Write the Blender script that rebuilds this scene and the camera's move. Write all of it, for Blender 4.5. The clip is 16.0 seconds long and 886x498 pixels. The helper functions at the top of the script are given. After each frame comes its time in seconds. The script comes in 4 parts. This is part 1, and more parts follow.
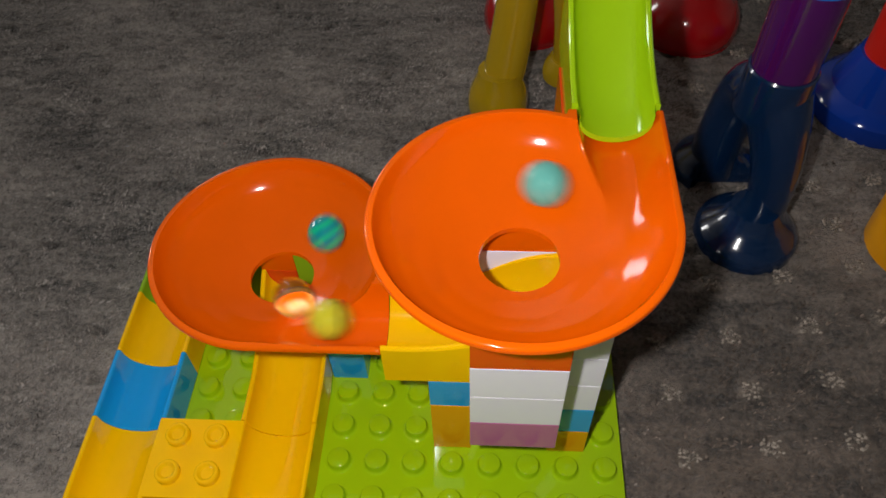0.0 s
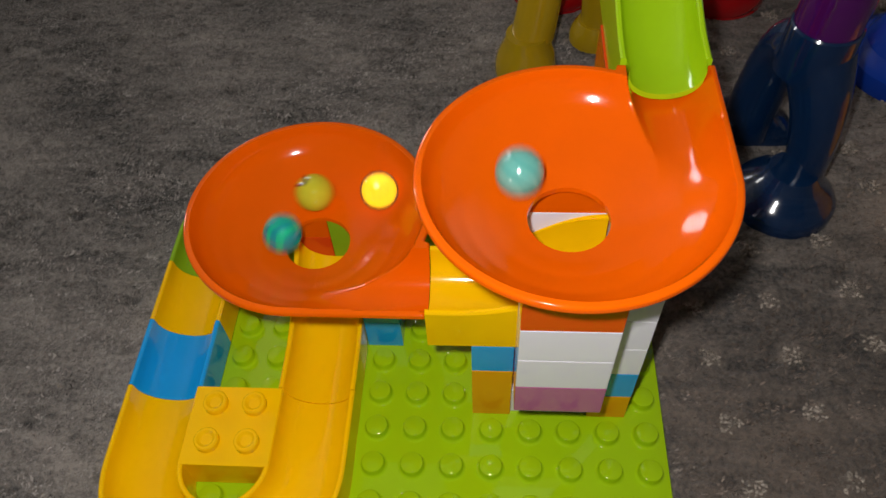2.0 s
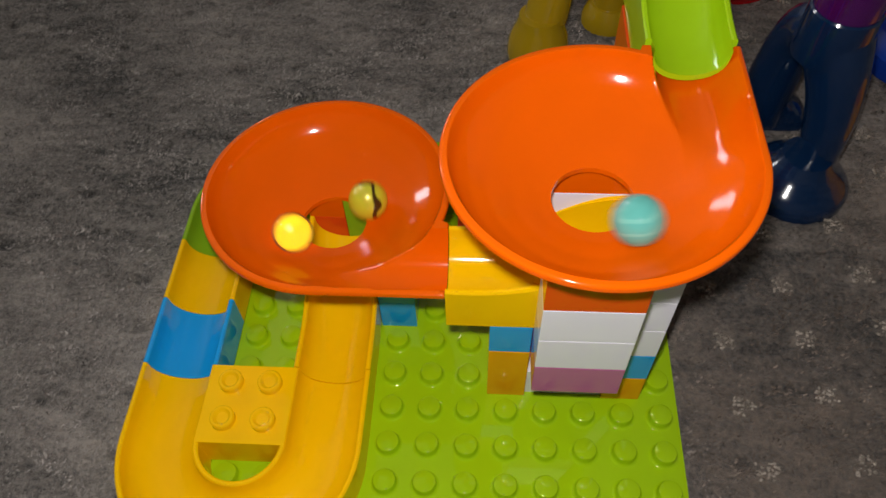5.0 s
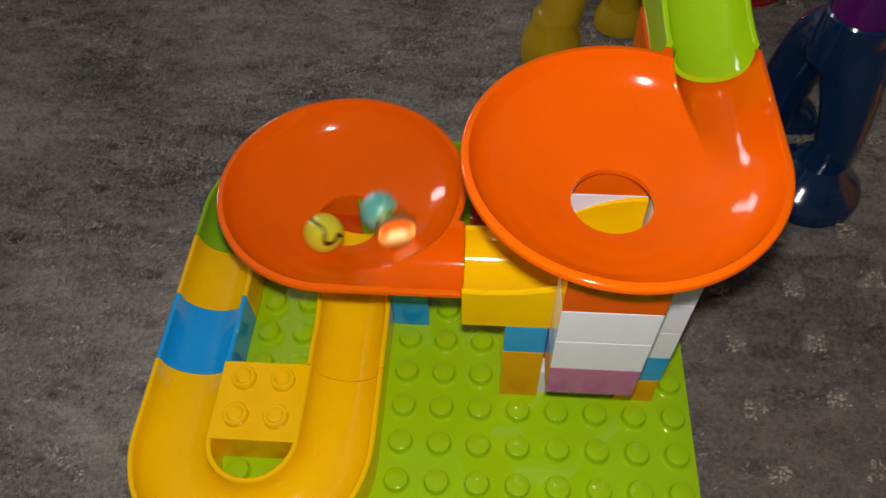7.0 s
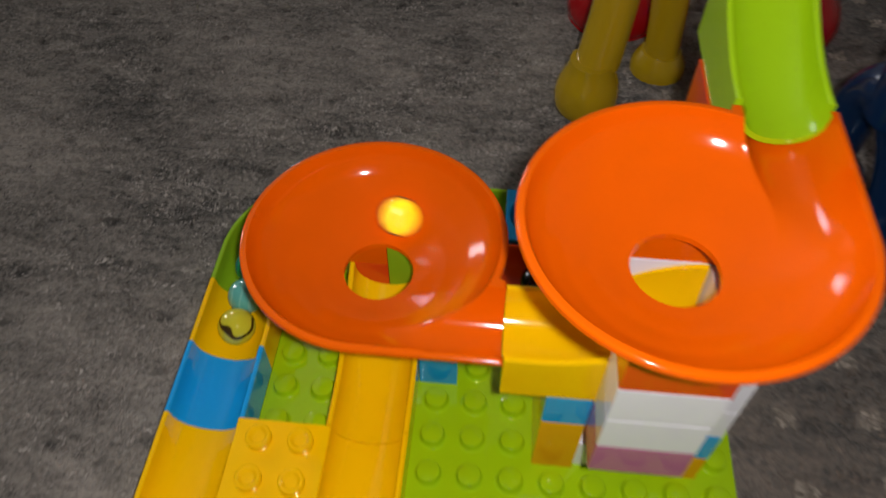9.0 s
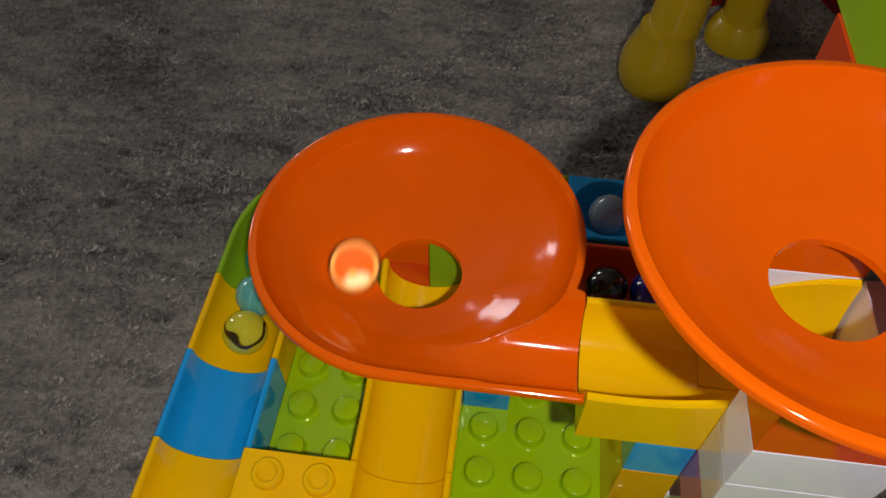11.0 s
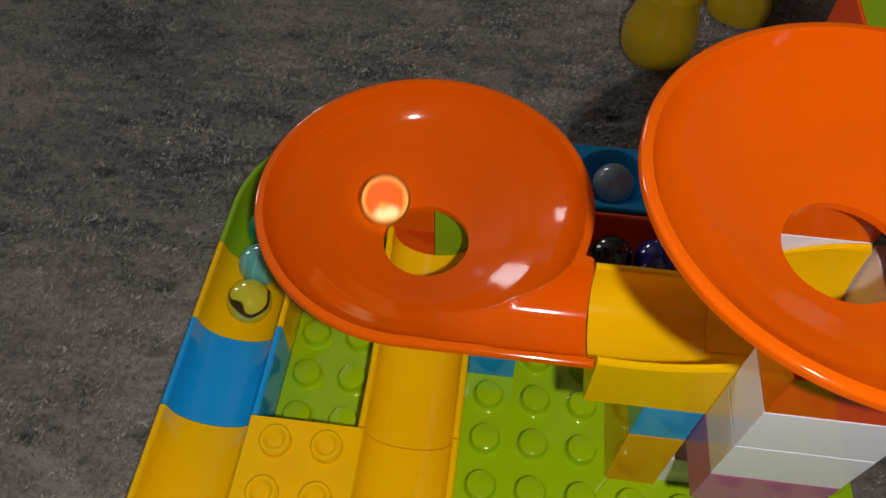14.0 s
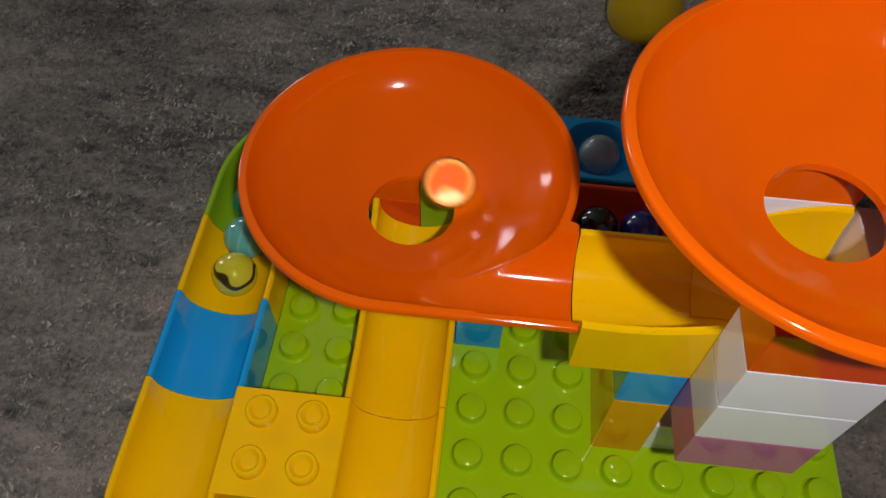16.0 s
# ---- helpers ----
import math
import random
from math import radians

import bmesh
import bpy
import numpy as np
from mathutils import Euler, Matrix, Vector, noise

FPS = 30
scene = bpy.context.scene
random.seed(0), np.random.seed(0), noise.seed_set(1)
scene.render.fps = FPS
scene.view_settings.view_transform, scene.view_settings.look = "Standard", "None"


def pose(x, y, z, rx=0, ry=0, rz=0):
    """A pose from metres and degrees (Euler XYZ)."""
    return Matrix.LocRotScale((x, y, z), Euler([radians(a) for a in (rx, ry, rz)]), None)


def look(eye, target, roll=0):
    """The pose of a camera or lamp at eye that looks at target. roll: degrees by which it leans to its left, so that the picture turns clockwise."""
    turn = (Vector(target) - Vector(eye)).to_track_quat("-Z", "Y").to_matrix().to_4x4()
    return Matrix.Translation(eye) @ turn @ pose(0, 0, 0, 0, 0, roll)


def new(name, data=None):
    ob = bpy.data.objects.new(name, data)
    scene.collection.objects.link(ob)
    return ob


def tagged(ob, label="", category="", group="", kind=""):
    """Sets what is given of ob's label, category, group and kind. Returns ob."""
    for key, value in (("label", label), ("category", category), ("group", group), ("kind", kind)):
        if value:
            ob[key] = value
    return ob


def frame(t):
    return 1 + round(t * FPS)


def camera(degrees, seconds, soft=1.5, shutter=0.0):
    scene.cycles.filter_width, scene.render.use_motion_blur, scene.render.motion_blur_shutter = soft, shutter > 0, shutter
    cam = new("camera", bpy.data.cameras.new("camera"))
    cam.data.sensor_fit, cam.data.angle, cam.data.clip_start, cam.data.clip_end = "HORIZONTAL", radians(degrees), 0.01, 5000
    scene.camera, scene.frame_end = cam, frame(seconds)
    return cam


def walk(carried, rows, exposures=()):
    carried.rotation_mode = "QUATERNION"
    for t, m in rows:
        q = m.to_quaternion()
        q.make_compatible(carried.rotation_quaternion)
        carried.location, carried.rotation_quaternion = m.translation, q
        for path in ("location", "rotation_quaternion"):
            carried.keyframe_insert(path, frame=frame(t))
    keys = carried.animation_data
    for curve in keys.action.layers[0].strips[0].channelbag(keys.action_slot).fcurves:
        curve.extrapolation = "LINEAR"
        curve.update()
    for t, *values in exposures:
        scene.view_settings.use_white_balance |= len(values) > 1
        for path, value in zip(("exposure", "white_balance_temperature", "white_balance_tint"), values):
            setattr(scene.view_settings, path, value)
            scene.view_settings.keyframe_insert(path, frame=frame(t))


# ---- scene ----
cam = camera(60.63, 16.0, shutter=0.5)
PATH = [   # seconds, eye, a point one metre ahead, lean
    (0, (0.06004, -0.09672, 0.30812), (0.00506, 0.52609, -0.47232), -2.67),
    (0.5, (0.06123, -0.09361, 0.30316), (-0.00324, 0.51511, -0.48761), -3.74),
    (1, (0.04929, -0.09699, 0.30047), (-0.01695, 0.51047, -0.49112), -4.20),
    (1.5, (0.04897, -0.09803, 0.30137), (-0.01553, 0.50606, -0.49293), -4.17),
    (2, (0.04596, -0.09813, 0.30118), (-0.01442, 0.50037, -0.49766), -3.72),
    (2.5, (0.04357, -0.09874, 0.3007), (-0.01172, 0.49391, -0.50286), -3.13),
    (3, (0.04139, -0.09894, 0.30121), (-0.01098, 0.4894, -0.5057), -2.82),
    (3.5, (0.04035, -0.09928, 0.30069), (-0.01292, 0.48676, -0.50785), -2.89),
    (6, (0.03446, -0.09998, 0.29955), (-0.01772, 0.48328, -0.51106), -2.34),
    (6.5, (0.03309, -0.1001, 0.29956), (-0.01885, 0.48319, -0.51104), -2.11),
    (7, (0.03077, -0.10007, 0.29966), (-0.02173, 0.48261, -0.51135), -1.90),
    (7.5, (0.02995, -0.09953, 0.29978), (-0.02226, 0.48244, -0.51176), -1.57),
    (8, (0.02786, -0.10131, 0.30311), (-0.02079, 0.48809, -0.50327), -0.93),
    (8.5, (0.02393, -0.1004, 0.30162), (-0.02402, 0.49997, -0.49666), -0.19),
    (9, (0.01567, -0.08112, 0.28947), (-0.04021, 0.53287, -0.49787), 0.32),
    (9.2, (0.00922, -0.05834, 0.26801), (-0.05724, 0.5574, -0.51713), -0.10),
    (11.3, (-0.0001, -0.0445, 0.24516), (-0.07654, 0.54562, -0.55853), -0.02),
    (11.5, (0.00096, -0.04421, 0.24384), (-0.07455, 0.5412, -0.56338), -0.02),
    (12, (8e-05, -0.04523, 0.24466), (-0.07379, 0.53196, -0.56861), 0.07),
    (12.5, (-0.00093, -0.04573, 0.24388), (-0.07301, 0.52745, -0.57237), 0.31),
    (13, (-0.00139, -0.04689, 0.2445), (-0.07241, 0.52468, -0.57297), 0.35),
    (13.5, (-0.00245, -0.04681, 0.24447), (-0.07052, 0.52693, -0.57173), 0.55),
    (14, (-0.00413, -0.04699, 0.24508), (-0.06821, 0.52469, -0.5729), 0.72),
    (14.5, (-0.00328, -0.04739, 0.24364), (-0.06607, 0.52049, -0.57707), 0.62),
    (15, (-0.00416, -0.04726, 0.24278), (-0.06217, 0.52102, -0.578), 0.86),
    (15.5, (-0.00244, -0.05109, 0.24309), (-0.0558, 0.51518, -0.5794), 1.02),
    (16, (-0.00244, -0.05064, 0.24183), (-0.05068, 0.50703, -0.58683), 1.53),
]
EXPOSURES = [(0, 0.0), (9.0, 0.0), (11.3, -0.27), (16, -0.27)]
walk(cam, [(t, look(eye, target, lean)) for t, eye, target, lean in PATH], EXPOSURES)

# ---------------------------------------------------------------- measures of the toy
P, H = 0.016, 0.0192          # stud pitch and brick height
FLOOR = -0.0065               # top of the carpet under the baseplate
SMALL, BIG = (-1.5 * P - 0.0007, 5.5 * P + 0.0012, 4 * H), (4.5 * P - 0.0006, 3.5 * P + 0.0006, 7 * H)   # rim centres of the two funnels

# ---------------------------------------------------------------- light
world = bpy.data.worlds.new("room_air")
scene.world = world
world.use_nodes = True
world.node_tree.nodes["Background"].inputs["Color"].default_value = (0.80, 0.86, 1.0, 1)
world.node_tree.nodes["Background"].inputs["Strength"].default_value = 0.012


def lamp(name, kind, energy, m, color=(1, 1, 1), **more):
    data = bpy.data.lights.new(name, kind)
    data.energy, data.color = energy, color
    if "size" in more:
        data.shape, data.size, data.size_y = "RECTANGLE", more["size"], more.get("size_y", more["size"])
    if "radius" in more:
        data.shadow_soft_size = more["radius"]
    ob = new(name, data)
    ob.matrix_world = m
    return ob


lamp("phone_torch", "POINT", 2.75, pose(0.031, -0.090, 0.313), (1.0, 0.965, 0.93), radius=0.005)
lamp("north_window_light", "AREA", 18.0, look((-1.75, 2.98, 1.25), (-1.75, 0, 1.0)), (0.97, 0.965, 0.98), size=0.62, size_y=0.70)
lamp("west_window_light", "AREA", 20.0, look((-2.98, 1.90, 0.95), (0, 1.9, 0.7)), (0.98, 0.965, 0.95), size=0.40, size_y=0.98)


# ---------------------------------------------------------------- materials
def nodes_of(name):
    m = bpy.data.materials.new(name)
    m.use_nodes = True
    t = m.node_tree
    return m, t, t.nodes["Principled BSDF"]


def plastic(name, color, rough=0.09, coat=0.0, bump=0.012, vary=0.05, subsurf=0.0, spec=0.45):
    """Glossy moulded plastic: faint cloudiness, fine scratches, dust."""
    m, t, b = nodes_of(name)
    n, l = t.nodes, t.links
    co = n.new("ShaderNodeTexCoord")
    big = n.new("ShaderNodeTexNoise")
    big.inputs["Scale"].default_value, big.inputs["Detail"].default_value = 60, 3
    fine = n.new("ShaderNodeTexNoise")
    fine.inputs["Scale"].default_value, fine.inputs["Detail"].default_value = 900, 2
    l.new(co.outputs["Object"], big.inputs["Vector"])
    l.new(co.outputs["Object"], fine.inputs["Vector"])
    mix = n.new("ShaderNodeMix")
    mix.data_type = "RGBA"
    lo = [c * (1 - vary) for c in color]
    hi = [min(1, c * (1 + vary)) for c in color]
    mix.inputs[6].default_value, mix.inputs[7].default_value = (*lo, 1), (*hi, 1)
    l.new(big.outputs["Fac"], mix.inputs[0])
    l.new(mix.outputs[2], b.inputs["Base Color"])
    mr = n.new("ShaderNodeMapRange")
    mr.inputs["To Min"].default_value, mr.inputs["To Max"].default_value = rough * 0.75, rough * 1.35
    l.new(fine.outputs["Fac"], mr.inputs["Value"])
    l.new(mr.outputs["Result"], b.inputs["Roughness"])
    bp = n.new("ShaderNodeBump")
    bp.inputs["Strength"].default_value, bp.inputs["Distance"].default_value = bump, 0.0006
    l.new(big.outputs["Fac"], bp.inputs["Height"])
    l.new(bp.outputs["Normal"], b.inputs["Normal"])
    b.inputs["Coat Weight"].default_value = coat
    b.inputs["Coat Roughness"].default_value = 0.04
    b.inputs["IOR"].default_value = 1.50
    b.inputs["Specular IOR Level"].default_value = spec
    if subsurf:
        b.inputs["Subsurface Weight"].default_value = subsurf
        b.inputs["Subsurface Radius"].default_value = (0.004, 0.002, 0.001)
    return m


def clear_plastic(name, color, trans=0.8, rough=0.06):
    m, t, b = nodes_of(name)
    n, l = t.nodes, t.links
    noise_n = n.new("ShaderNodeTexNoise")
    noise_n.inputs["Scale"].default_value = 90
    co = n.new("ShaderNodeTexCoord")
    l.new(co.outputs["Object"], noise_n.inputs["Vector"])
    mr = n.new("ShaderNodeMapRange")
    mr.inputs["To Min"].default_value, mr.inputs["To Max"].default_value = rough * 0.6, rough * 1.8
    l.new(noise_n.outputs["Fac"], mr.inputs["Value"])
    l.new(mr.outputs["Result"], b.inputs["Roughness"])
    b.inputs["Base Color"].default_value = (*color, 1)
    b.inputs["Transmission Weight"].default_value = trans
    b.inputs["IOR"].default_value = 1.49
    b.inputs["Coat Weight"].default_value = 0.5
    b.inputs["Coat Roughness"].default_value = 0.16
    return m


def marble_glass(name, base, streak, trans=0.15, rough=0.05, width=0.12, scale=70.0, swirl=4.0):
    """Glass marble with a swirl of another colour."""
    m, t, b = nodes_of(name)
    n, l = t.nodes, t.links
    co = n.new("ShaderNodeTexCoord")
    w = n.new("ShaderNodeTexWave")
    w.inputs["Scale"].default_value, w.inputs["Distortion"].default_value = scale, swirl
    w.inputs["Detail"].default_value, w.inputs["Detail Scale"].default_value = 1.5, 1.0
    l.new(co.outputs["Object"], w.inputs["Vector"])
    r = n.new("ShaderNodeValToRGB")
    r.color_ramp.elements[0].position, r.color_ramp.elements[0].color = 0.0, (*streak, 1)
    r.color_ramp.elements[1].position, r.color_ramp.elements[1].color = width + 0.06, (*base, 1)
    e = r.color_ramp.elements.new(width)
    e.color = (*streak, 1)
    l.new(w.outputs["Color"], r.inputs["Fac"])
    l.new(r.outputs["Color"], b.inputs["Base Color"])
    b.inputs["Roughness"].default_value = rough
    b.inputs["Transmission Weight"].default_value = trans
    b.inputs["IOR"].default_value = 1.5
    b.inputs["Coat Weight"].default_value = 0.5
    b.inputs["Coat Roughness"].default_value = 0.02
    return m


def swirl_marble(name, base, streak):
    """Marble with one wavy dark ribbon round it."""
    m, t, b = nodes_of(name)
    n, l = t.nodes, t.links
    co = n.new("ShaderNodeTexCoord")
    nz = n.new("ShaderNodeTexNoise")
    nz.inputs["Scale"].default_value, nz.inputs["Detail"].default_value = 110, 0
    l.new(co.outputs["Object"], nz.inputs["Vector"])
    dot = n.new("ShaderNodeVectorMath")
    dot.operation = "DOT_PRODUCT"
    dot.inputs[1].default_value = (0.05, 0.25, 0.95)
    l.new(co.outputs["Object"], dot.inputs[0])
    wav = n.new("ShaderNodeMath")
    wav.operation = "MULTIPLY_ADD"
    wav.inputs[1].default_value = 0.012
    l.new(nz.outputs["Fac"], wav.inputs[0])
    l.new(dot.outputs["Value"], wav.inputs[2])
    off = n.new("ShaderNodeMath")
    off.operation = "SUBTRACT"
    off.inputs[1].default_value = 0.0084
    l.new(wav.outputs[0], off.inputs[0])
    ab = n.new("ShaderNodeMath")
    ab.operation = "ABSOLUTE"
    l.new(off.outputs[0], ab.inputs[0])
    mr = n.new("ShaderNodeMapRange")
    mr.inputs["From Min"].default_value, mr.inputs["From Max"].default_value = 0.0007, 0.0011
    l.new(ab.outputs[0], mr.inputs["Value"])
    mix = n.new("ShaderNodeMix")
    mix.data_type = "RGBA"
    mix.inputs[6].default_value, mix.inputs[7].default_value = (*streak, 1), (*base, 1)
    l.new(mr.outputs["Result"], mix.inputs[0])
    l.new(mix.outputs[2], b.inputs["Base Color"])
    b.inputs["Roughness"].default_value = 0.05
    b.inputs["Coat Weight"].default_value = 0.4
    b.inputs["Coat Roughness"].default_value = 0.02
    return m


ORANGE = plastic("orange_plastic", (0.80, 0.112, 0.0005), spec=0.36)
RED_ORANGE = plastic("red_orange_plastic", (0.72, 0.065, 0.006))
YELLOW = plastic("yellow_plastic", (0.92, 0.53, 0.001), spec=0.36)
AMBER = plastic("amber_plastic", (0.86, 0.36, 0.006))
LIME = plastic("lime_plastic", (0.35, 0.56, 0.004), rough=0.045, bump=0.006, spec=0.6)
LEAF = plastic("leaf_green_plastic", (0.24, 0.44, 0.012))
CHUTE = plastic("bright_lime_plastic", (0.36, 0.60, 0.006))
BLUE = plastic("sky_blue_plastic", (0.008, 0.33, 0.78))
WHITE = plastic("white_plastic", (0.84, 0.81, 0.91), vary=0.03)
PURPLE = plastic("mauve_plastic", (0.50, 0.12, 0.33))
RED = plastic("red_plastic", (0.66, 0.02, 0.012))
NAVY = clear_plastic("clear_navy_plastic", (0.004, 0.028, 0.095), 0.35, 0.09)
VIOLET = clear_plastic("clear_violet_plastic", (0.16, 0.01, 0.22), 0.6)
COBALT = plastic("cobalt_plastic", (0.004, 0.038, 0.32))
AZURE = plastic("azure_plastic", (0.01, 0.16, 0.62))
CLEAR_RED = clear_plastic("clear_red_plastic", (0.55, 0.006, 0.010), 0.35, 0.11)
CLEAR_YELLOW = clear_plastic("clear_yellow_plastic", (0.62, 0.41, 0.010), 0.35, 0.12)


def carpet_material():
    m, t, b = nodes_of("carpet_pile")
    n, l = t.nodes, t.links
    co = n.new("ShaderNodeTexCoord")
    mp = n.new("ShaderNodeMapping")
    mp.inputs["Rotation"].default_value = (0, 0, 0.13)
    mp.inputs["Scale"].default_value = (0.55, 1.6, 1)
    l.new(co.outputs["Object"], mp.inputs["Vector"])
    streak = n.new("ShaderNodeTexNoise")
    streak.inputs["Scale"].default_value, streak.inputs["Detail"].default_value = 55, 6
    streak.inputs["Roughness"].default_value = 0.7
    l.new(mp.outputs["Vector"], streak.inputs["Vector"])
    patch = n.new("ShaderNodeTexNoise")
    patch.inputs["Scale"].default_value, patch.inputs["Detail"].default_value = 9, 3
    l.new(co.outputs["Object"], patch.inputs["Vector"])
    fibre = n.new("ShaderNodeTexNoise")
    fibre.inputs["Scale"].default_value, fibre.inputs["Detail"].default_value = 420, 6
    fibre.inputs["Roughness"].default_value = 0.72
    l.new(co.outputs["Object"], fibre.inputs["Vector"])
    tuft = n.new("ShaderNodeAttribute")
    tuft.attribute_name = "tuft"
    add = n.new("ShaderNodeMath")
    add.operation = "ADD"
    l.new(streak.outputs["Fac"], add.inputs[0])
    l.new(patch.outputs["Fac"], add.inputs[1])
    add2 = n.new("ShaderNodeMath")
    add2.operation = "MULTIPLY_ADD"
    add2.inputs[1].default_value = 1.25
    l.new(fibre.outputs["Fac"], add2.inputs[0])
    l.new(add.outputs[0], add2.inputs[2])
    ramp = n.new("ShaderNodeValToRGB")
    ramp.color_ramp.elements[0].position, ramp.color_ramp.elements[0].color = 0.05, (0.026, 0.020, 0.015, 1)
    ramp.color_ramp.elements[1].position, ramp.color_ramp.elements[1].color = 0.95, (0.44, 0.385, 0.342, 1)
    sc = n.new("ShaderNodeMapRange")
    sc.inputs["From Min"].default_value, sc.inputs["From Max"].default_value = 1.36, 1.92
    l.new(add2.outputs[0], sc.inputs["Value"])
    l.new(sc.outputs["Result"], ramp.inputs["Fac"])
    mix = n.new("ShaderNodeMix")
    mix.data_type = "RGBA"
    mix.inputs[7].default_value = (0.42, 0.37, 0.32, 1)
    tf = n.new("ShaderNodeMath")
    tf.operation = "MULTIPLY_ADD"
    tf.inputs[2].default_value = -0.02
    tf.use_clamp = True
    l.new(tuft.outputs["Fac"], tf.inputs[0])
    l.new(fibre.outputs["Fac"], tf.inputs[1])
    l.new(tf.outputs[0], mix.inputs[0])
    l.new(ramp.outputs["Color"], mix.inputs[6])
    # pits painted near black: recess shade put into the colour
    pit_shade = n.new("ShaderNodeAttribute")
    pit_shade.attribute_name = "pit"
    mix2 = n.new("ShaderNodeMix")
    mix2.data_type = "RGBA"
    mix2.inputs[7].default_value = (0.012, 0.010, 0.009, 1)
    l.new(pit_shade.outputs["Fac"], mix2.inputs[0])
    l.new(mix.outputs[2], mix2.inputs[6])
    # shade right of the toy, multiplied into the carpet colour
    right_shade = n.new("ShaderNodeAttribute")
    right_shade.attribute_name = "right_shade"
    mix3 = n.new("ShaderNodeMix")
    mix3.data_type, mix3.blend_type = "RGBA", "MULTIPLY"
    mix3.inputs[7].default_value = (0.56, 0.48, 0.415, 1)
    l.new(right_shade.outputs["Fac"], mix3.inputs[0])
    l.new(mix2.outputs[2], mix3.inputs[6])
    l.new(mix3.outputs[2], b.inputs["Base Color"])
    b.inputs["Roughness"].default_value = 0.95
    b.inputs["Specular IOR Level"].default_value = 0.1
    b.inputs["Sheen Weight"].default_value = 0.35
    b.inputs["Sheen Roughness"].default_value = 0.5
    bp = n.new("ShaderNodeBump")
    bp.inputs["Strength"].default_value, bp.inputs["Distance"].default_value = 1.0, 0.0035
    l.new(fibre.outputs["Fac"], bp.inputs["Height"])
    bp2 = n.new("ShaderNodeBump")
    bp2.inputs["Strength"].default_value, bp2.inputs["Distance"].default_value = 0.45, 0.003
    l.new(streak.outputs["Fac"], bp2.inputs["Height"])
    l.new(bp.outputs["Normal"], bp2.inputs["Normal"])
    l.new(bp2.outputs["Normal"], b.inputs["Normal"])
    return m


def paint(name, color):
    return plastic(name, color, rough=0.7, bump=0.2, vary=0.08, spec=0.28)


CARPET = carpet_material()
WALL_PAINT = paint("wall_paint", (0.62, 0.59, 0.54))


# ---------------------------------------------------------------- mesh helpers
def link(name, bm, material, parent=None, label="", smooth=True):
    me = bpy.data.meshes.new(name)
    bmesh.ops.recalc_face_normals(bm, faces=bm.faces)
    bm.to_mesh(me)
    bm.free()
    me.materials.append(material)
    if smooth:
        me.shade_smooth()
        me.set_sharp_from_angle(angle=radians(28))
    ob = new(name, me)
    if parent is not None:
        ob.parent = parent
    if label:
        ob["label"] = label
    return ob


def part(name, bm, material, parent, label=""):
    return link(name, bm, material, parent, label)


def thing(name, m, label, category, group=""):
    ob = new(name)
    ob.matrix_world = m
    ob.empty_display_size = 0.01
    return tagged(ob, label, category, group)


def box(bm, x0, x1, y0, y1, z0, z1, bevel=0.0005):
    g = bmesh.ops.create_cube(bm, size=1.0)
    for v in g["verts"]:
        v.co = Vector(((x0 + x1) / 2 + v.co.x * (x1 - x0), (y0 + y1) / 2 + v.co.y * (y1 - y0), (z0 + z1) / 2 + v.co.z * (z1 - z0)))
    if bevel:
        edges = {e for v in g["verts"] for e in v.link_edges}
        bmesh.ops.bevel(bm, geom=list(edges), offset=bevel, segments=2, affect="EDGES", profile=0.6)
    return bm


def lathe(bm, profile, steps=48, closed=False):
    """Turn (r, z) points about the z axis."""
    rings = []
    for r, z in profile:
        if r < 1e-6:
            rings.append([bm.verts.new((0, 0, z))])
        else:
            rings.append([bm.verts.new((r * math.cos(2 * math.pi * k / steps), r * math.sin(2 * math.pi * k / steps), z)) for k in range(steps)])
    pairs = list(zip(rings, rings[1:])) + ([(rings[-1], rings[0])] if closed else [])
    for a, b in pairs:
        for k in range(steps):
            j = (k + 1) % steps
            if len(a) == 1 and len(b) == 1:
                continue
            if len(a) == 1:
                bm.faces.new((a[0], b[j], b[k]))
            elif len(b) == 1:
                bm.faces.new((a[k], a[j], b[0]))
            else:
                bm.faces.new((a[k], a[j], b[j], b[k]))
    return bm


def sweep(bm, section, stations, caps=True, loop=False):
    """Carry a closed section of (u, w) points along stations of (origin, side axis, up axis)."""
    rings = []
    for o, side, up in stations:
        rings.append([bm.verts.new(Vector(o) + u * Vector(side) + w * Vector(up)) for u, w in section])
    k = len(section)
    for a, b in zip(rings, rings[1:]):
        for i in range(k):
            j = (i + 1) % k
            bm.faces.new((a[i], a[j], b[j], b[i]))
    if caps:
        bm.faces.new(rings[0])
        bm.faces.new(list(reversed(rings[-1])))
    return bm


def channel_section(depth=0.0142, wall=0.0021, floor=0.0, top=H, half=P - 0.0001, n=14):
    """Cross-section of a marble channel, rims rounded, round bottom."""
    inner = half - wall
    pts = [(-half, floor), (-half, top - 0.0006), (-half + 0.0006, top), (-inner - 0.0005, top), (-inner, top - 0.0006)]
    for i in range(1, n):
        a = math.pi * i / n
        pts.append((-inner * math.cos(a), top - 0.0006 - (depth - 0.0006) * math.sin(a) ** 0.8))
    pts += [(inner, top - 0.0006), (inner + 0.0005, top), (half - 0.0006, top), (half, top - 0.0006), (half, floor)]
    return pts


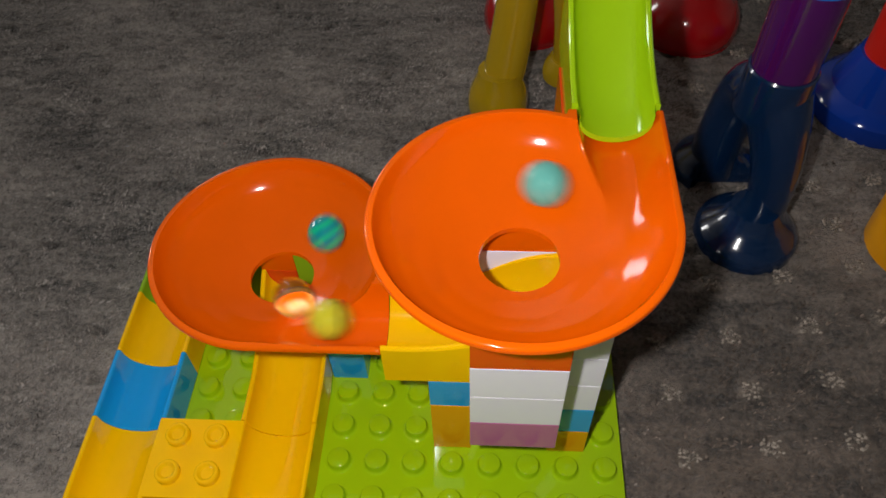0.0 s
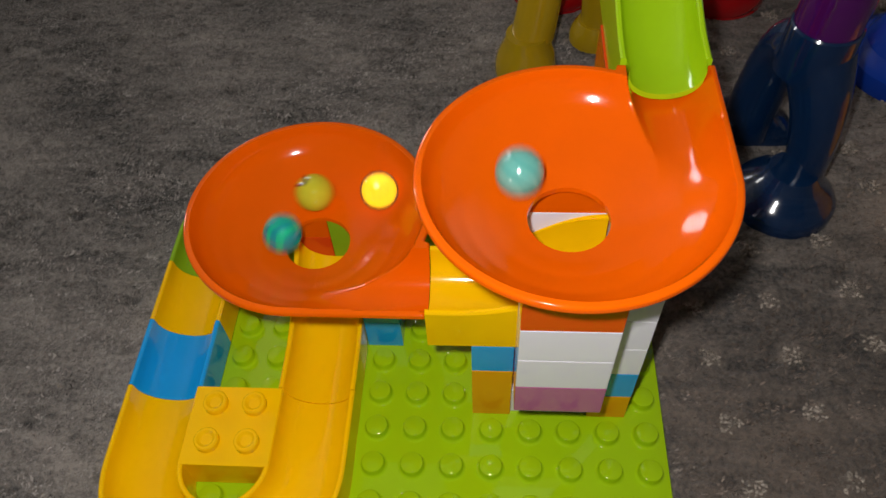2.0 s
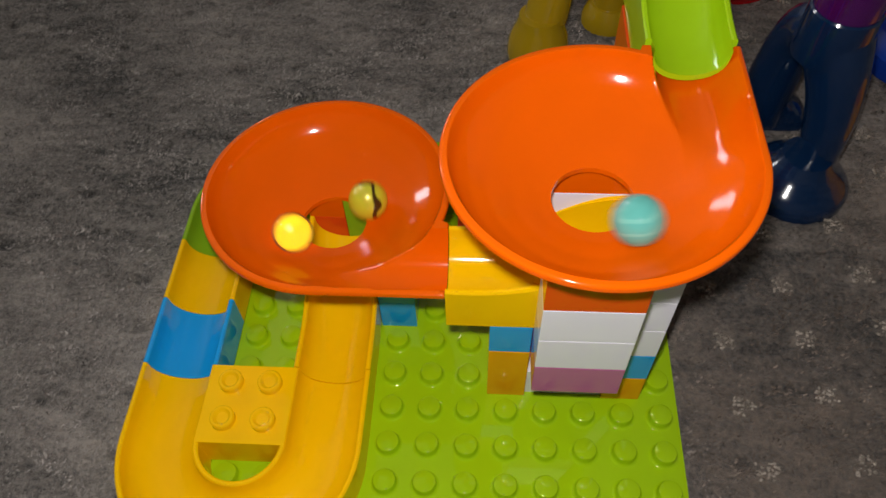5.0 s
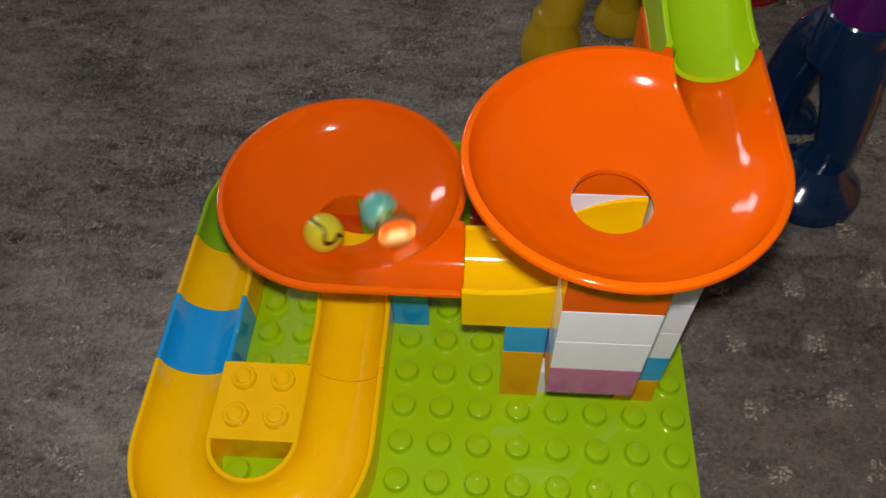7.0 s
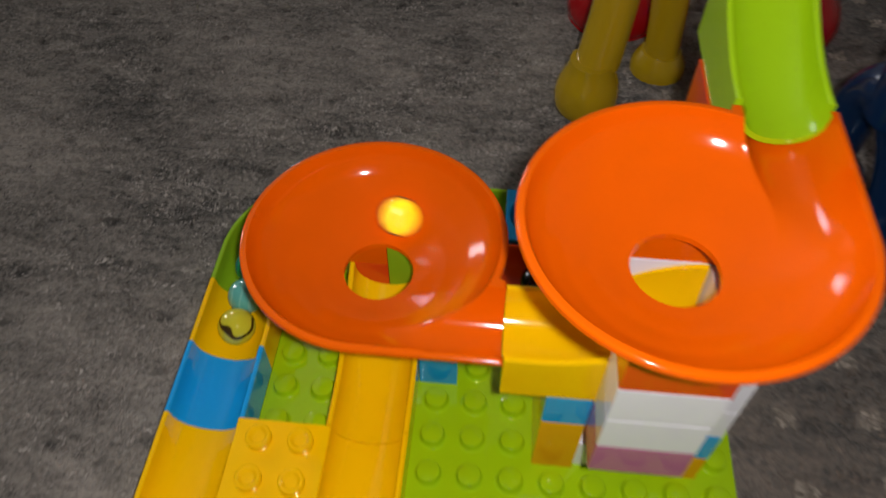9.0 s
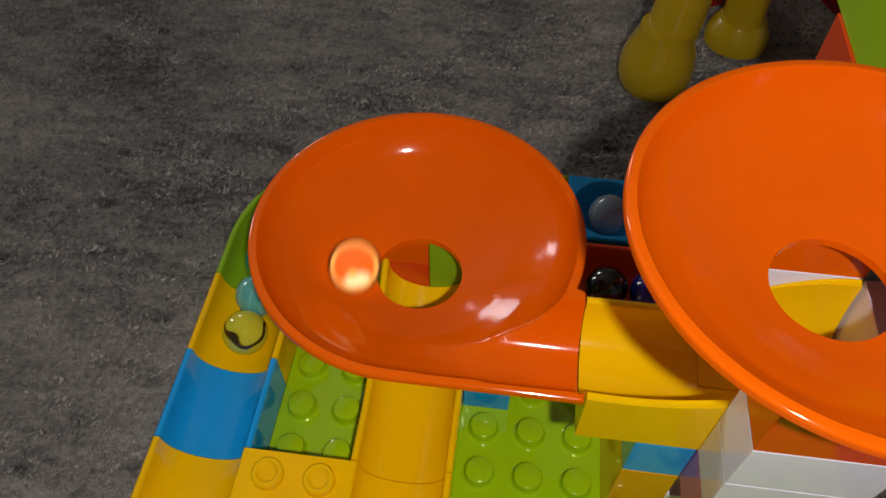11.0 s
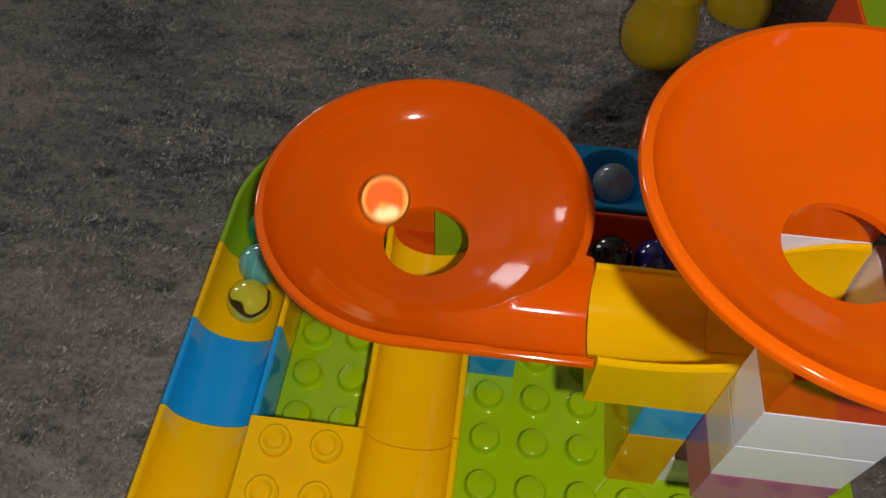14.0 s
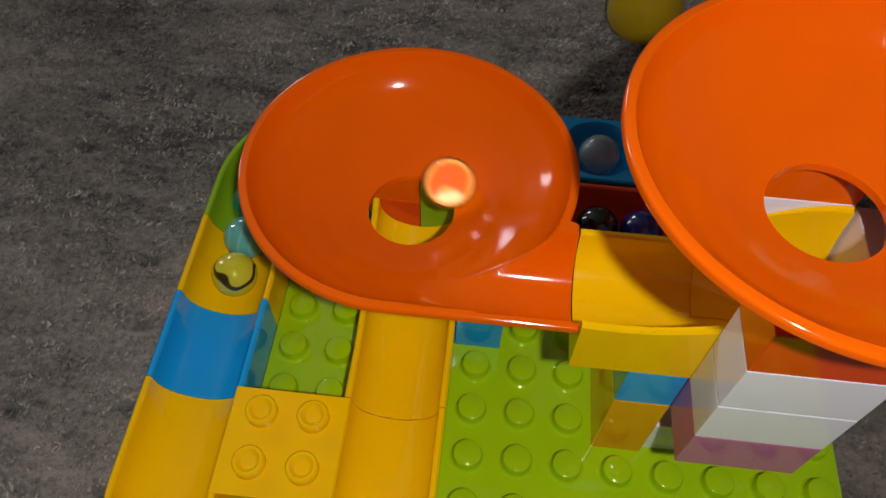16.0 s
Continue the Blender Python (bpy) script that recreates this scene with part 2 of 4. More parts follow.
def channel_parts(ob, stations, material, floor=0.0, top=H):
    """Trough and two side walls of a channel along the stations."""
    half, wall = P - 0.0001, 0.0021
    inner = half - wall
    full = channel_section(floor=floor, top=top)
    trough = full[4:-4] + [(inner, floor), (-inner, floor)]
    part("trough", sweep(bmesh.new(), trough, stations), material, ob)
    for g in (-1, 1):
        sec = [(g * half, floor), (g * half, top - 0.0006), (g * (half - 0.0006), top), (g * (inner + 0.0005), top), (g * inner, top - 0.0006), (g * inner, floor)]
        part("side_wall", sweep(bmesh.new(), sec, stations), material, ob)


def ball_bm(r, seg=40, rings=24):
    bm = bmesh.new()
    bmesh.ops.create_uvsphere(bm, u_segments=seg, v_segments=rings, radius=r)
    return bm


# ---------------------------------------------------------------- carpet and room
def carpet():
    """Carpet with a regular pattern of raised loop clusters."""
    xs = np.concatenate([np.linspace(-3, -0.55, 8)[:-1], np.arange(-0.55, 0.5, 0.0021), np.linspace(0.5, 3, 8)])
    ys = np.concatenate([np.linspace(-3, -0.12, 8)[:-1], np.arange(-0.12, 0.75, 0.0021), np.linspace(0.75, 3, 8)])
    X, Y = np.meshgrid(xs, ys)
    a, b = np.array((0.0373, 0.0052)), np.array((-0.0043, 0.0296))
    inv = np.linalg.inv(np.array((a, b)).T)
    U = inv[0, 0] * (X - 0.146) + inv[0, 1] * (Y - 0.071)
    V = inv[1, 0] * (X - 0.146) + inv[1, 1] * (Y - 0.071)
    iu, iv = np.round(U), np.round(V)
    du, dv = (U - iu) * 0.0376, (V - iv) * 0.030
    h = np.abs(np.sin(iu * 12.9898 + iv * 78.233) * 43758.5453) % 1.0
    h2 = np.abs(np.sin(iu * 39.346 + iv * 11.135) * 24634.6345) % 1.0
    du, dv = du + (h - 0.5) * 0.005, dv + (h2 - 0.5) * 0.004
    near = (np.abs(X) < 0.56) & (Y > -0.12) & (Y < 0.75)
    d = np.maximum(np.abs(du) / (0.0050 + 0.002 * h), np.abs(dv) / (0.0050 + 0.0015 * h2))
    tuft = np.clip(1.35 - d, 0, 1) * near
    knots = (np.sin(du * 2900 + h * 6) * np.sin(dv * 2300 + du * 900 + h2 * 6))
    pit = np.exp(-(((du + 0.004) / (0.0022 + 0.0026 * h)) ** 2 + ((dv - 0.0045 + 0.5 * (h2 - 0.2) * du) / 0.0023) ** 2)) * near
    side = np.clip((X + 0.02) / 0.14, 0.12, 1) * np.clip((0.45 - Y) / 0.2, 0.15, 1)
    rng = np.random.RandomState(3)
    grain = rng.rand(*X.shape)
    soft = (grain + np.roll(grain, 1, 0) + np.roll(grain, 1, 1) + np.roll(grain, 1, (0, 1))) / 4
    rows = rng.rand(*X.shape)
    for _ in range(3):
        rows = (rows + np.roll(rows, 1, 1) + np.roll(rows, 2, 1)) / 3
    Z = FLOOR + near * ((soft - 0.5) * 0.0024 + (rows - 0.5) * 0.0030 - 0.0040 * pit * (0.35 + h) + side * tuft * 0.0006)
    nx, ny = len(xs), len(ys)
    co = np.stack([X.ravel(), Y.ravel(), Z.ravel()], 1)
    idx = np.arange(nx * ny).reshape(ny, nx)
    quads = np.stack([idx[:-1, :-1].ravel(), idx[:-1, 1:].ravel(), idx[1:, 1:].ravel(), idx[1:, :-1].ravel()], 1)
    me = bpy.data.meshes.new("carpet")
    me.vertices.add(len(co))
    me.vertices.foreach_set("co", co.ravel())
    me.loops.add(quads.size)
    me.loops.foreach_set("vertex_index", quads.ravel())
    me.polygons.add(len(quads))
    me.polygons.foreach_set("loop_start", np.arange(len(quads)) * 4)
    me.update()
    at = me.attributes.new("tuft", "FLOAT", "POINT")
    at.data.foreach_set("value", (tuft * side * (1.1 + 0.9 * knots)).clip(0, 2).ravel())
    # weight of the painted pit shade, stronger to the left
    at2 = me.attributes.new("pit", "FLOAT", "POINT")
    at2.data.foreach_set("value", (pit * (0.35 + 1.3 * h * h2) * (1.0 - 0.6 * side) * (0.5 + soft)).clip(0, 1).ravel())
    at3 = me.attributes.new("right_shade", "FLOAT", "POINT")     # brown shade right of the toy, painted into the carpet colour
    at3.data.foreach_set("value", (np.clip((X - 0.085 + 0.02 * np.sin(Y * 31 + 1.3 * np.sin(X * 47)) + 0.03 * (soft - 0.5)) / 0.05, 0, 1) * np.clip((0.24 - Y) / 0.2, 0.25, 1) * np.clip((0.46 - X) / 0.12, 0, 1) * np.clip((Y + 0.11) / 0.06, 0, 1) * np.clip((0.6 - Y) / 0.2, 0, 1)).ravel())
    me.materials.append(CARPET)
    me.shade_smooth()
    tagged(new("floor", me), "grey-brown woven carpet with small raised loop clusters", "carpet", kind="structure")


def pile_material():
    """Yarn colours: each end its own shade, in long uneven streaks of lighter and darker yarn."""
    m, t, b = nodes_of("pile_yarn")
    n, l = t.nodes, t.links
    geo = n.new("ShaderNodeNewGeometry")
    co = n.new("ShaderNodeTexCoord")
    mp = n.new("ShaderNodeMapping")
    mp.inputs["Rotation"].default_value = (0, 0, -0.10)
    mp.inputs["Scale"].default_value = (0.45, 1.25, 1)
    l.new(co.outputs["Object"], mp.inputs["Vector"])
    streak = n.new("ShaderNodeTexNoise")
    streak.inputs["Scale"].default_value, streak.inputs["Detail"].default_value = 130, 4
    streak.inputs["Roughness"].default_value = 0.65
    l.new(mp.outputs["Vector"], streak.inputs["Vector"])
    broad = n.new("ShaderNodeTexNoise")
    broad.inputs["Scale"].default_value, broad.inputs["Detail"].default_value = 24, 2
    l.new(mp.outputs["Vector"], broad.inputs["Vector"])
    add = n.new("ShaderNodeMath")
    add.operation = "MULTIPLY_ADD"
    add.inputs[1].default_value = 0.42
    l.new(geo.outputs["Random Per Island"], add.inputs[0])
    l.new(streak.outputs["Fac"], add.inputs[2])
    add2 = n.new("ShaderNodeMath")
    add2.operation = "MULTIPLY_ADD"
    add2.inputs[1].default_value = 0.55
    l.new(broad.outputs["Fac"], add2.inputs[0])
    l.new(add.outputs[0], add2.inputs[2])
    sc = n.new("ShaderNodeMapRange")
    sc.inputs["From Min"].default_value, sc.inputs["From Max"].default_value = 0.62, 1.36
    l.new(add2.outputs[0], sc.inputs["Value"])
    r = n.new("ShaderNodeValToRGB")
    r.color_ramp.elements[0].position, r.color_ramp.elements[0].color = 0.0, (0.046, 0.039, 0.034, 1)
    r.color_ramp.elements[1].position, r.color_ramp.elements[1].color = 1.0, (0.62, 0.56, 0.52, 1)
    e = r.color_ramp.elements.new(0.5)
    e.color = (0.230, 0.204, 0.185, 1)
    l.new(sc.outputs["Result"], r.inputs["Fac"])
    # yarn browned and darkened by x: the same painted shade
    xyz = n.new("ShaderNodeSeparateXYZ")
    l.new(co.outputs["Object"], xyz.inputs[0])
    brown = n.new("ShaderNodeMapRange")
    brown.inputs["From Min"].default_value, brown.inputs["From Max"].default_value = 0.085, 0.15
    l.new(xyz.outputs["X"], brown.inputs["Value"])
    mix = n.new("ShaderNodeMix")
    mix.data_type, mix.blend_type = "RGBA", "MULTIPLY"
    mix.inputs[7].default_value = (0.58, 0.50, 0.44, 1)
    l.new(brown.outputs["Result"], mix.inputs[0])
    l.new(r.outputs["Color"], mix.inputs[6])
    l.new(mix.outputs[2], b.inputs["Base Color"])
    b.inputs["Roughness"].default_value = 0.85
    b.inputs["Specular IOR Level"].default_value = 0.25
    b.inputs["Sheen Weight"].default_value = 0.3
    return m


def loop_material():
    m, t, b = nodes_of("loop_yarn")
    n, l = t.nodes, t.links
    geo = n.new("ShaderNodeNewGeometry")
    r = n.new("ShaderNodeValToRGB")
    r.color_ramp.elements[0].position, r.color_ramp.elements[0].color = 0.0, (0.17, 0.145, 0.120, 1)
    r.color_ramp.elements[1].position, r.color_ramp.elements[1].color = 1.0, (0.44, 0.38, 0.325, 1)
    l.new(geo.outputs["Random Per Island"], r.inputs["Fac"])
    l.new(r.outputs["Color"], b.inputs["Base Color"])
    b.inputs["Roughness"].default_value = 0.9
    return m


def mesh_from(name, co, quads, material):
    me = bpy.data.meshes.new(name)
    me.vertices.add(len(co))
    me.vertices.foreach_set("co", np.ascontiguousarray(co, dtype=np.float32).ravel())
    me.loops.add(quads.size)
    me.loops.foreach_set("vertex_index", np.ascontiguousarray(quads, dtype=np.int32).ravel())
    me.polygons.add(len(quads))
    me.polygons.foreach_set("loop_start", np.arange(len(quads), dtype=np.int32) * 4)
    me.update()
    me.materials.append(material)
    return me


def pile():
    """Short bent yarn ends lying over the carpet, in clumps."""
    rng = np.random.RandomState(11)
    n = 820000
    x = rng.uniform(-0.46, 0.42, n)
    y = rng.uniform(-0.10, 0.62, n)
    clump = np.sin(x * 190 + 3 * np.sin(y * 83)) * np.sin(y * 260 + 2 * np.sin(x * 57)) + 0.6 * np.sin(x * 61 + y * 97)
    a, b = np.array((0.0373, 0.0052)), np.array((-0.0043, 0.0296))
    inv = np.linalg.inv(np.array((a, b)).T)
    U = inv[0, 0] * (x - 0.146) + inv[0, 1] * (y - 0.071)
    V = inv[1, 0] * (x - 0.146) + inv[1, 1] * (y - 0.071)
    off = np.hypot((U - np.round(U)) * 0.0376 + 0.004, ((V - np.round(V)) * 0.030 - 0.0045) * 1.5)
    knot = np.maximum(np.abs(U - np.round(U)) * 0.0376, np.abs(V - np.round(V)) * 0.030)
    # yarn thinned to the right so the darkened ground shows
    right_thin = np.clip((x - 0.06) / 0.08, 0, 1)
    keep = (rng.rand(n) < np.clip(0.66 + 0.34 * clump, 0.15, 1.0) * (1 - 0.78 * right_thin)) & (off > 0.0036) & ((knot > 0.0062) | (right_thin < 0.4))
    x, y = x[keep], y[keep]
    n = len(x)
    ang = rng.normal(0.13, 0.9, n)
    tip = rng.uniform(0.10, 0.9, n)
    ln = rng.uniform(0.0010, 0.0022, n)
    wd = rng.uniform(0.00018, 0.00034, n)
    d = np.stack([np.cos(ang) * np.cos(tip), np.sin(ang) * np.cos(tip), np.sin(tip)], 1)
    w = np.stack([-np.sin(ang), np.cos(ang), np.zeros(n)], 1) * wd[:, None]
    base = np.stack([x, y, np.full(n, FLOOR - 0.0004)], 1)
    a, b = base - w, base + w
    c, e = base + d * ln[:, None] + w, base + d * ln[:, None] - w
    co = np.stack([a, b, c, e], 1).reshape(-1, 3)
    quads = np.arange(4 * n).reshape(-1, 4)
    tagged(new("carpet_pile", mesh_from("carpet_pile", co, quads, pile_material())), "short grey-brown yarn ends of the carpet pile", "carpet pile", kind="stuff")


def loop_clusters():
    """Raised knots of lighter yarn in the regular pattern of the carpet."""
    rng = np.random.RandomState(5)
    a, b = np.array((0.0373, 0.0052)), np.array((-0.0043, 0.0296))
    co, quads = [], []
    rings, segs = 5, 6
    unit = np.array([[math.sin(math.pi * i / (rings - 1)) * math.cos(2 * math.pi * k / segs), math.sin(math.pi * i / (rings - 1)) * math.sin(2 * math.pi * k / segs), math.cos(math.pi * i / (rings - 1))] for i in range(rings) for k in range(segs)])
    faces = np.array([[i * segs + k, i * segs + (k + 1) % segs, (i + 1) * segs + (k + 1) % segs, (i + 1) * segs + k] for i in range(rings - 1) for k in range(segs)])
    for i in range(-16, 9):
        for j in range(-6, 20):
            c = np.array((0.146, 0.071)) + i * a + j * b + rng.normal(0, 0.0008, 2)
            if not (-0.42 < c[0] < 0.40 and -0.08 < c[1] < 0.58):
                continue
            full = min(1.0, max(0.0, (c[0] - 0.05) / 0.08))
            for _ in range(int(34 * full)):
                p = c + rng.uniform(-1, 1, 2) * (0.0047, 0.0043)
                sz = rng.uniform(0.0006, 0.0009) * np.array((1.35, 0.9, 0.9))
                th = rng.normal(0.5, 0.7)
                v = unit * sz
                v = np.stack([v[:, 0] * math.cos(th) - v[:, 1] * math.sin(th), v[:, 0] * math.sin(th) + v[:, 1] * math.cos(th), v[:, 2]], 1)
                quads.append(faces + sum(len(q) for q in co))
                co.append(v + (p[0], p[1], FLOOR + rng.uniform(0.0006, 0.0012)))
                if len(co) > 64:
                    co, quads = [np.concatenate(co)], [np.concatenate(quads)]
    me = mesh_from("carpet_loops", np.concatenate(co), np.concatenate(quads), loop_material())
    me.shade_smooth()
    tagged(new("carpet_loops", me), "small raised clusters of lighter carpet loops", "carpet loops", kind="stuff")


def room():
    for name, b in (("wall_south", (-3, 3, -3.1, -3, 0, 2.5)), ("wall_east", (3, 3.1, -3.1, 3.1, 0, 2.5)),
                    ("ceiling", (-3.1, 3.1, -3.1, 3.1, 2.502, 2.6))):
        bm = box(bmesh.new(), *b[:4], b[4] + FLOOR - 0.004, b[5], 0)
        tagged(link(name, bm, WALL_PAINT, smooth=False), "plain pale painted room surface", "wall" if "wall" in name else "ceiling", kind="structure")


def window_wall(name, win, along, at, a0, a1, c, w, z0, z1):
    """A wall with one opening, its frame and sky behind; along x (north) or y (west)."""
    out = 1 if along == "x" else -1
    def put(bm, p, q, lo, hi, d0, d1):
        d0, d1 = sorted((at + out * d0, at + out * d1))
        return box(bm, p, q, d0, d1, lo, hi, 0) if along == "x" else box(bm, d0, d1, p, q, lo, hi, 0)
    low = FLOOR - 0.004
    bm = bmesh.new()
    for p, q, lo, hi in ((a0, c - w / 2, low, 2.5), (c + w / 2, a1, low, 2.5), (c - w / 2, c + w / 2, low, z0), (c - w / 2, c + w / 2, z1, 2.5)):
        put(bm, p, q, lo, hi, 0, 0.1)
    tagged(link(name, bm, WALL_PAINT, smooth=False), "plain pale painted wall with a window", "wall", kind="structure")
    frame_ob = tagged(new(win), "white framed window with two panes", "window", kind="structure")
    for p, q, lo, hi in ((c - w / 2, c - w / 2 + 0.04, z0, z1), (c + w / 2 - 0.04, c + w / 2, z0, z1), (c - w / 2 + 0.04, c + w / 2 - 0.04, z0, z0 + 0.04),
                         (c - w / 2 + 0.04, c + w / 2 - 0.04, z1 - 0.04, z1), (c - w / 2 + 0.04, c + w / 2 - 0.04, (z0 + z1) / 2 - 0.02, (z0 + z1) / 2 + 0.02)):
        part("window_frame", put(bmesh.new(), p, q, lo, hi, -0.03, 0.05), FRAME_PAINT, frame_ob)


FRAME_PAINT = paint("frame_paint", (0.8, 0.8, 0.78))
carpet()
pile()
loop_clusters()
room()
window_wall("wall_north", "window_1", "x", 3, -3, 3, -1.75, 0.83, 0.81, 1.69)
window_wall("wall_west", "window_2", "y", -3, -3.1, 3.1, 1.9, 0.50, 0.42, 1.48)


# ---------------------------------------------------------------- bricks and baseplate
def stud_mesh(name, material, r=0.0047, h=0.0044):
    bm = bmesh.new()
    lathe(bm, [(r + 0.0014, -0.0001), (r + 0.0011, 0.00005), (r + 0.0007, 0.00020), (r + 0.0003, 0.00055), (r + 0.00006, 0.00115), (r, h - 0.0009), (r - 0.00028, h - 0.0003), (r - 0.0009, h), (0, h)], 24)
    ob = link(name, bm, material)
    me = ob.data
    bpy.data.objects.remove(ob)
    return me


STUDS = {}


def stud(material, parent, x, y, z):
    key = material.name
    if key not in STUDS:
        STUDS[key] = stud_mesh("stud", material)
    ob = new("stud", STUDS[key])
    ob.parent = parent
    ob.location = (x, y, z)
    return ob


def brick(cx, cy, nx, ny, z, material, label, tall=1.0, studs=True, group="bricks of the tower"):
    """A building brick whose corner lies at stud column cx, row cy; nx by ny studs."""
    ob = thing("toy_brick", pose(cx * P, cy * P, z), label, "toy brick", group)
    e = 0.00008
    body = part("body", box(bmesh.new(), e, nx * P - e, e, ny * P - e, 0.00006, tall * H - 0.00006, 0.00035), material, ob)
    body.data.shade_flat()
    if studs:
        for i in range(nx):
            for j in range(ny):
                stud(material, ob, (i + 0.5) * P, (j + 0.5) * P, tall * H)
    return ob


def baseplate():
    ob = thing("baseplate", pose(0, 0, 0), "lime green studded plastic baseplate lying on the carpet", "baseplate")
    bm = bmesh.new()
    box(bm, -4.5 * P, 7.5 * P, -4.5 * P, 10.5 * P, FLOOR + 0.0002, 0, 0.0006)
    box(bm, -6.5 * P, -4.5 * P - 0.0002, -4.5 * P, 7.5 * P, FLOOR + 0.0002, 0, 0.0006)
    part("plate", bm, LIME, ob)
    for c in range(-6, 8):
        for r in range(-3, 11):
            if c < -0.5 and not (-5 < c < -2):
                continue
            stud(LIME, ob, c * P, r * P, 0)


baseplate()


# ---------------------------------------------------------------- tracks
def straight(name_label, x, y, turn, length, z, material, floor=0.0, group="channel tracks"):
    """A straight open channel; it starts at x, y and runs along +y turned by turn degrees."""
    ob = thing("marble_track", pose(x, y, z, 0, 0, turn), name_label, "toy track", group)
    st = [((0, t, 0), (1, 0, 0), (0, 0, 1)) for t in (0.0001 + (length - 0.0002) * k / 12 for k in range(13))]
    channel_parts(ob, st, material, floor)
    return ob


def ramp_track():
    """Channel that takes the marble from under the small funnel down to the U-turn."""
    ob = thing("ramp_track", pose(-1.5 * P, 2.5 * P, 0), "yellow plastic sloping marble track under the funnel", "toy track", "channel tracks")
    st = []
    for k in range(17):
        t = k / 16
        e = max(0.0, (t - 0.25) / 0.75)
        st.append(((0, 0.0001 + t * (4 * P - 0.0002), 0.0007 + H * e * e * (1.6 - 0.6 * e)), (1, 0, 0), (0, 0, 1)))
    channel_parts(ob, st, YELLOW, 0.0)


def u_turn():
    ob = thing("u_turn_track", pose(-3.5 * P, 0.5 * P, 0), "yellow plastic U-turn marble track with four studs", "toy track", "channel tracks")
    st = [((2 * P, 2 * P - 0.0001 - k * P, 0), (1, 0, 0), (0, 0, 1)) for k in (0, 1)]
    for k in range(33):
        a = -math.pi * k / 32
        c, s = math.cos(a), math.sin(a)
        st.append(((2 * P * c, 2 * P * s, 0), (c, s, 0), (0, 0, 1)))
    st += [((-2 * P, k * P - (0.0001 if k == 2 else 0), 0), (-1, 0, 0), (0, 0, 1)) for k in (1, 2)]
    channel_parts(ob, st, YELLOW)
    body = part("centre_block", box(bmesh.new(), -P - 0.0019, P + 0.0019, -0.0016, 2 * P - 0.0001, 0.0001, H + 0.00015, 0.0003), YELLOW, ob)
    body.data.shade_flat()
    for i in (-0.5, 0.5):
        for j in (0.5, 1.5):
            bm = bmesh.new()
            r, h = 0.0049, 0.0034
            lathe(bm, [(r, -0.0004), (r, h - 0.0007), (r - 0.0005, h), (r - 0.0014, h), (r - 0.0018, h - 0.0006), (r - 0.0026, h - 0.0013), (0, h - 0.0014)], 28)
            s = part("stud", bm, YELLOW, body, "hollow-topped yellow stud")
            s.location = (i * P, j * P, H)


def corner():
    """Quarter turn at the back: from heading +y to heading +x."""
    ob = thing("curved_track", pose(-3.5 * P, 7.61 * P, 0), "green plastic quarter-turn marble track", "toy track", "channel tracks")
    st = [((-2 * P, -1.11 * P + 0.0001, 0), (1, 0, 0), (0, 0, 1))]
    for k in range(25):
        a = math.pi - math.pi / 2 * k / 24
        c, s = math.cos(a), math.sin(a)
        st.append(((2 * P * c, 2 * P * s, 0), (-c, -s, 0), (0, 0, 1)))
    channel_parts(ob, st, LEAF)


u_turn()
straight("sky blue plastic straight marble track", -5.5 * P, 2.5 * P, 0, 2 * P, 0, BLUE)
straight("yellow plastic straight marble track holding a marble", -5.5 * P, 4.5 * P, 0, 2 * P, 0, YELLOW)
corner()
straight("green plastic straight marble track", -3.5 * P, 9.61 * P, -90, 5 * P, 0, LEAF)
ramp_track()
straight("orange-red plastic marble tray holding two marbles", 1.5 * P, 7.5 * P, -90, 4 * P, 0, RED_ORANGE)
raised = straight("yellow plastic raised marble track under the big funnel", 5.5 * P, 3.5 * P, 90, 4 * P, 3 * H, YELLOW)
for side in raised.children:                    # its front wall rises in a soft curve towards the tower
    for v in side.data.vertices:
        if v.co.x < 0.004 - P and v.co.z > 0.7 * H:
            u = min(1.0, max(0.0, (4 * P - v.co.y) / (2 * P)))
            v.co.z += (0.0028 + 0.0042 * u * u - 0.0010 * math.sin(math.pi * u)) * min(1.0, (v.co.z / H - 0.7) / 0.3)


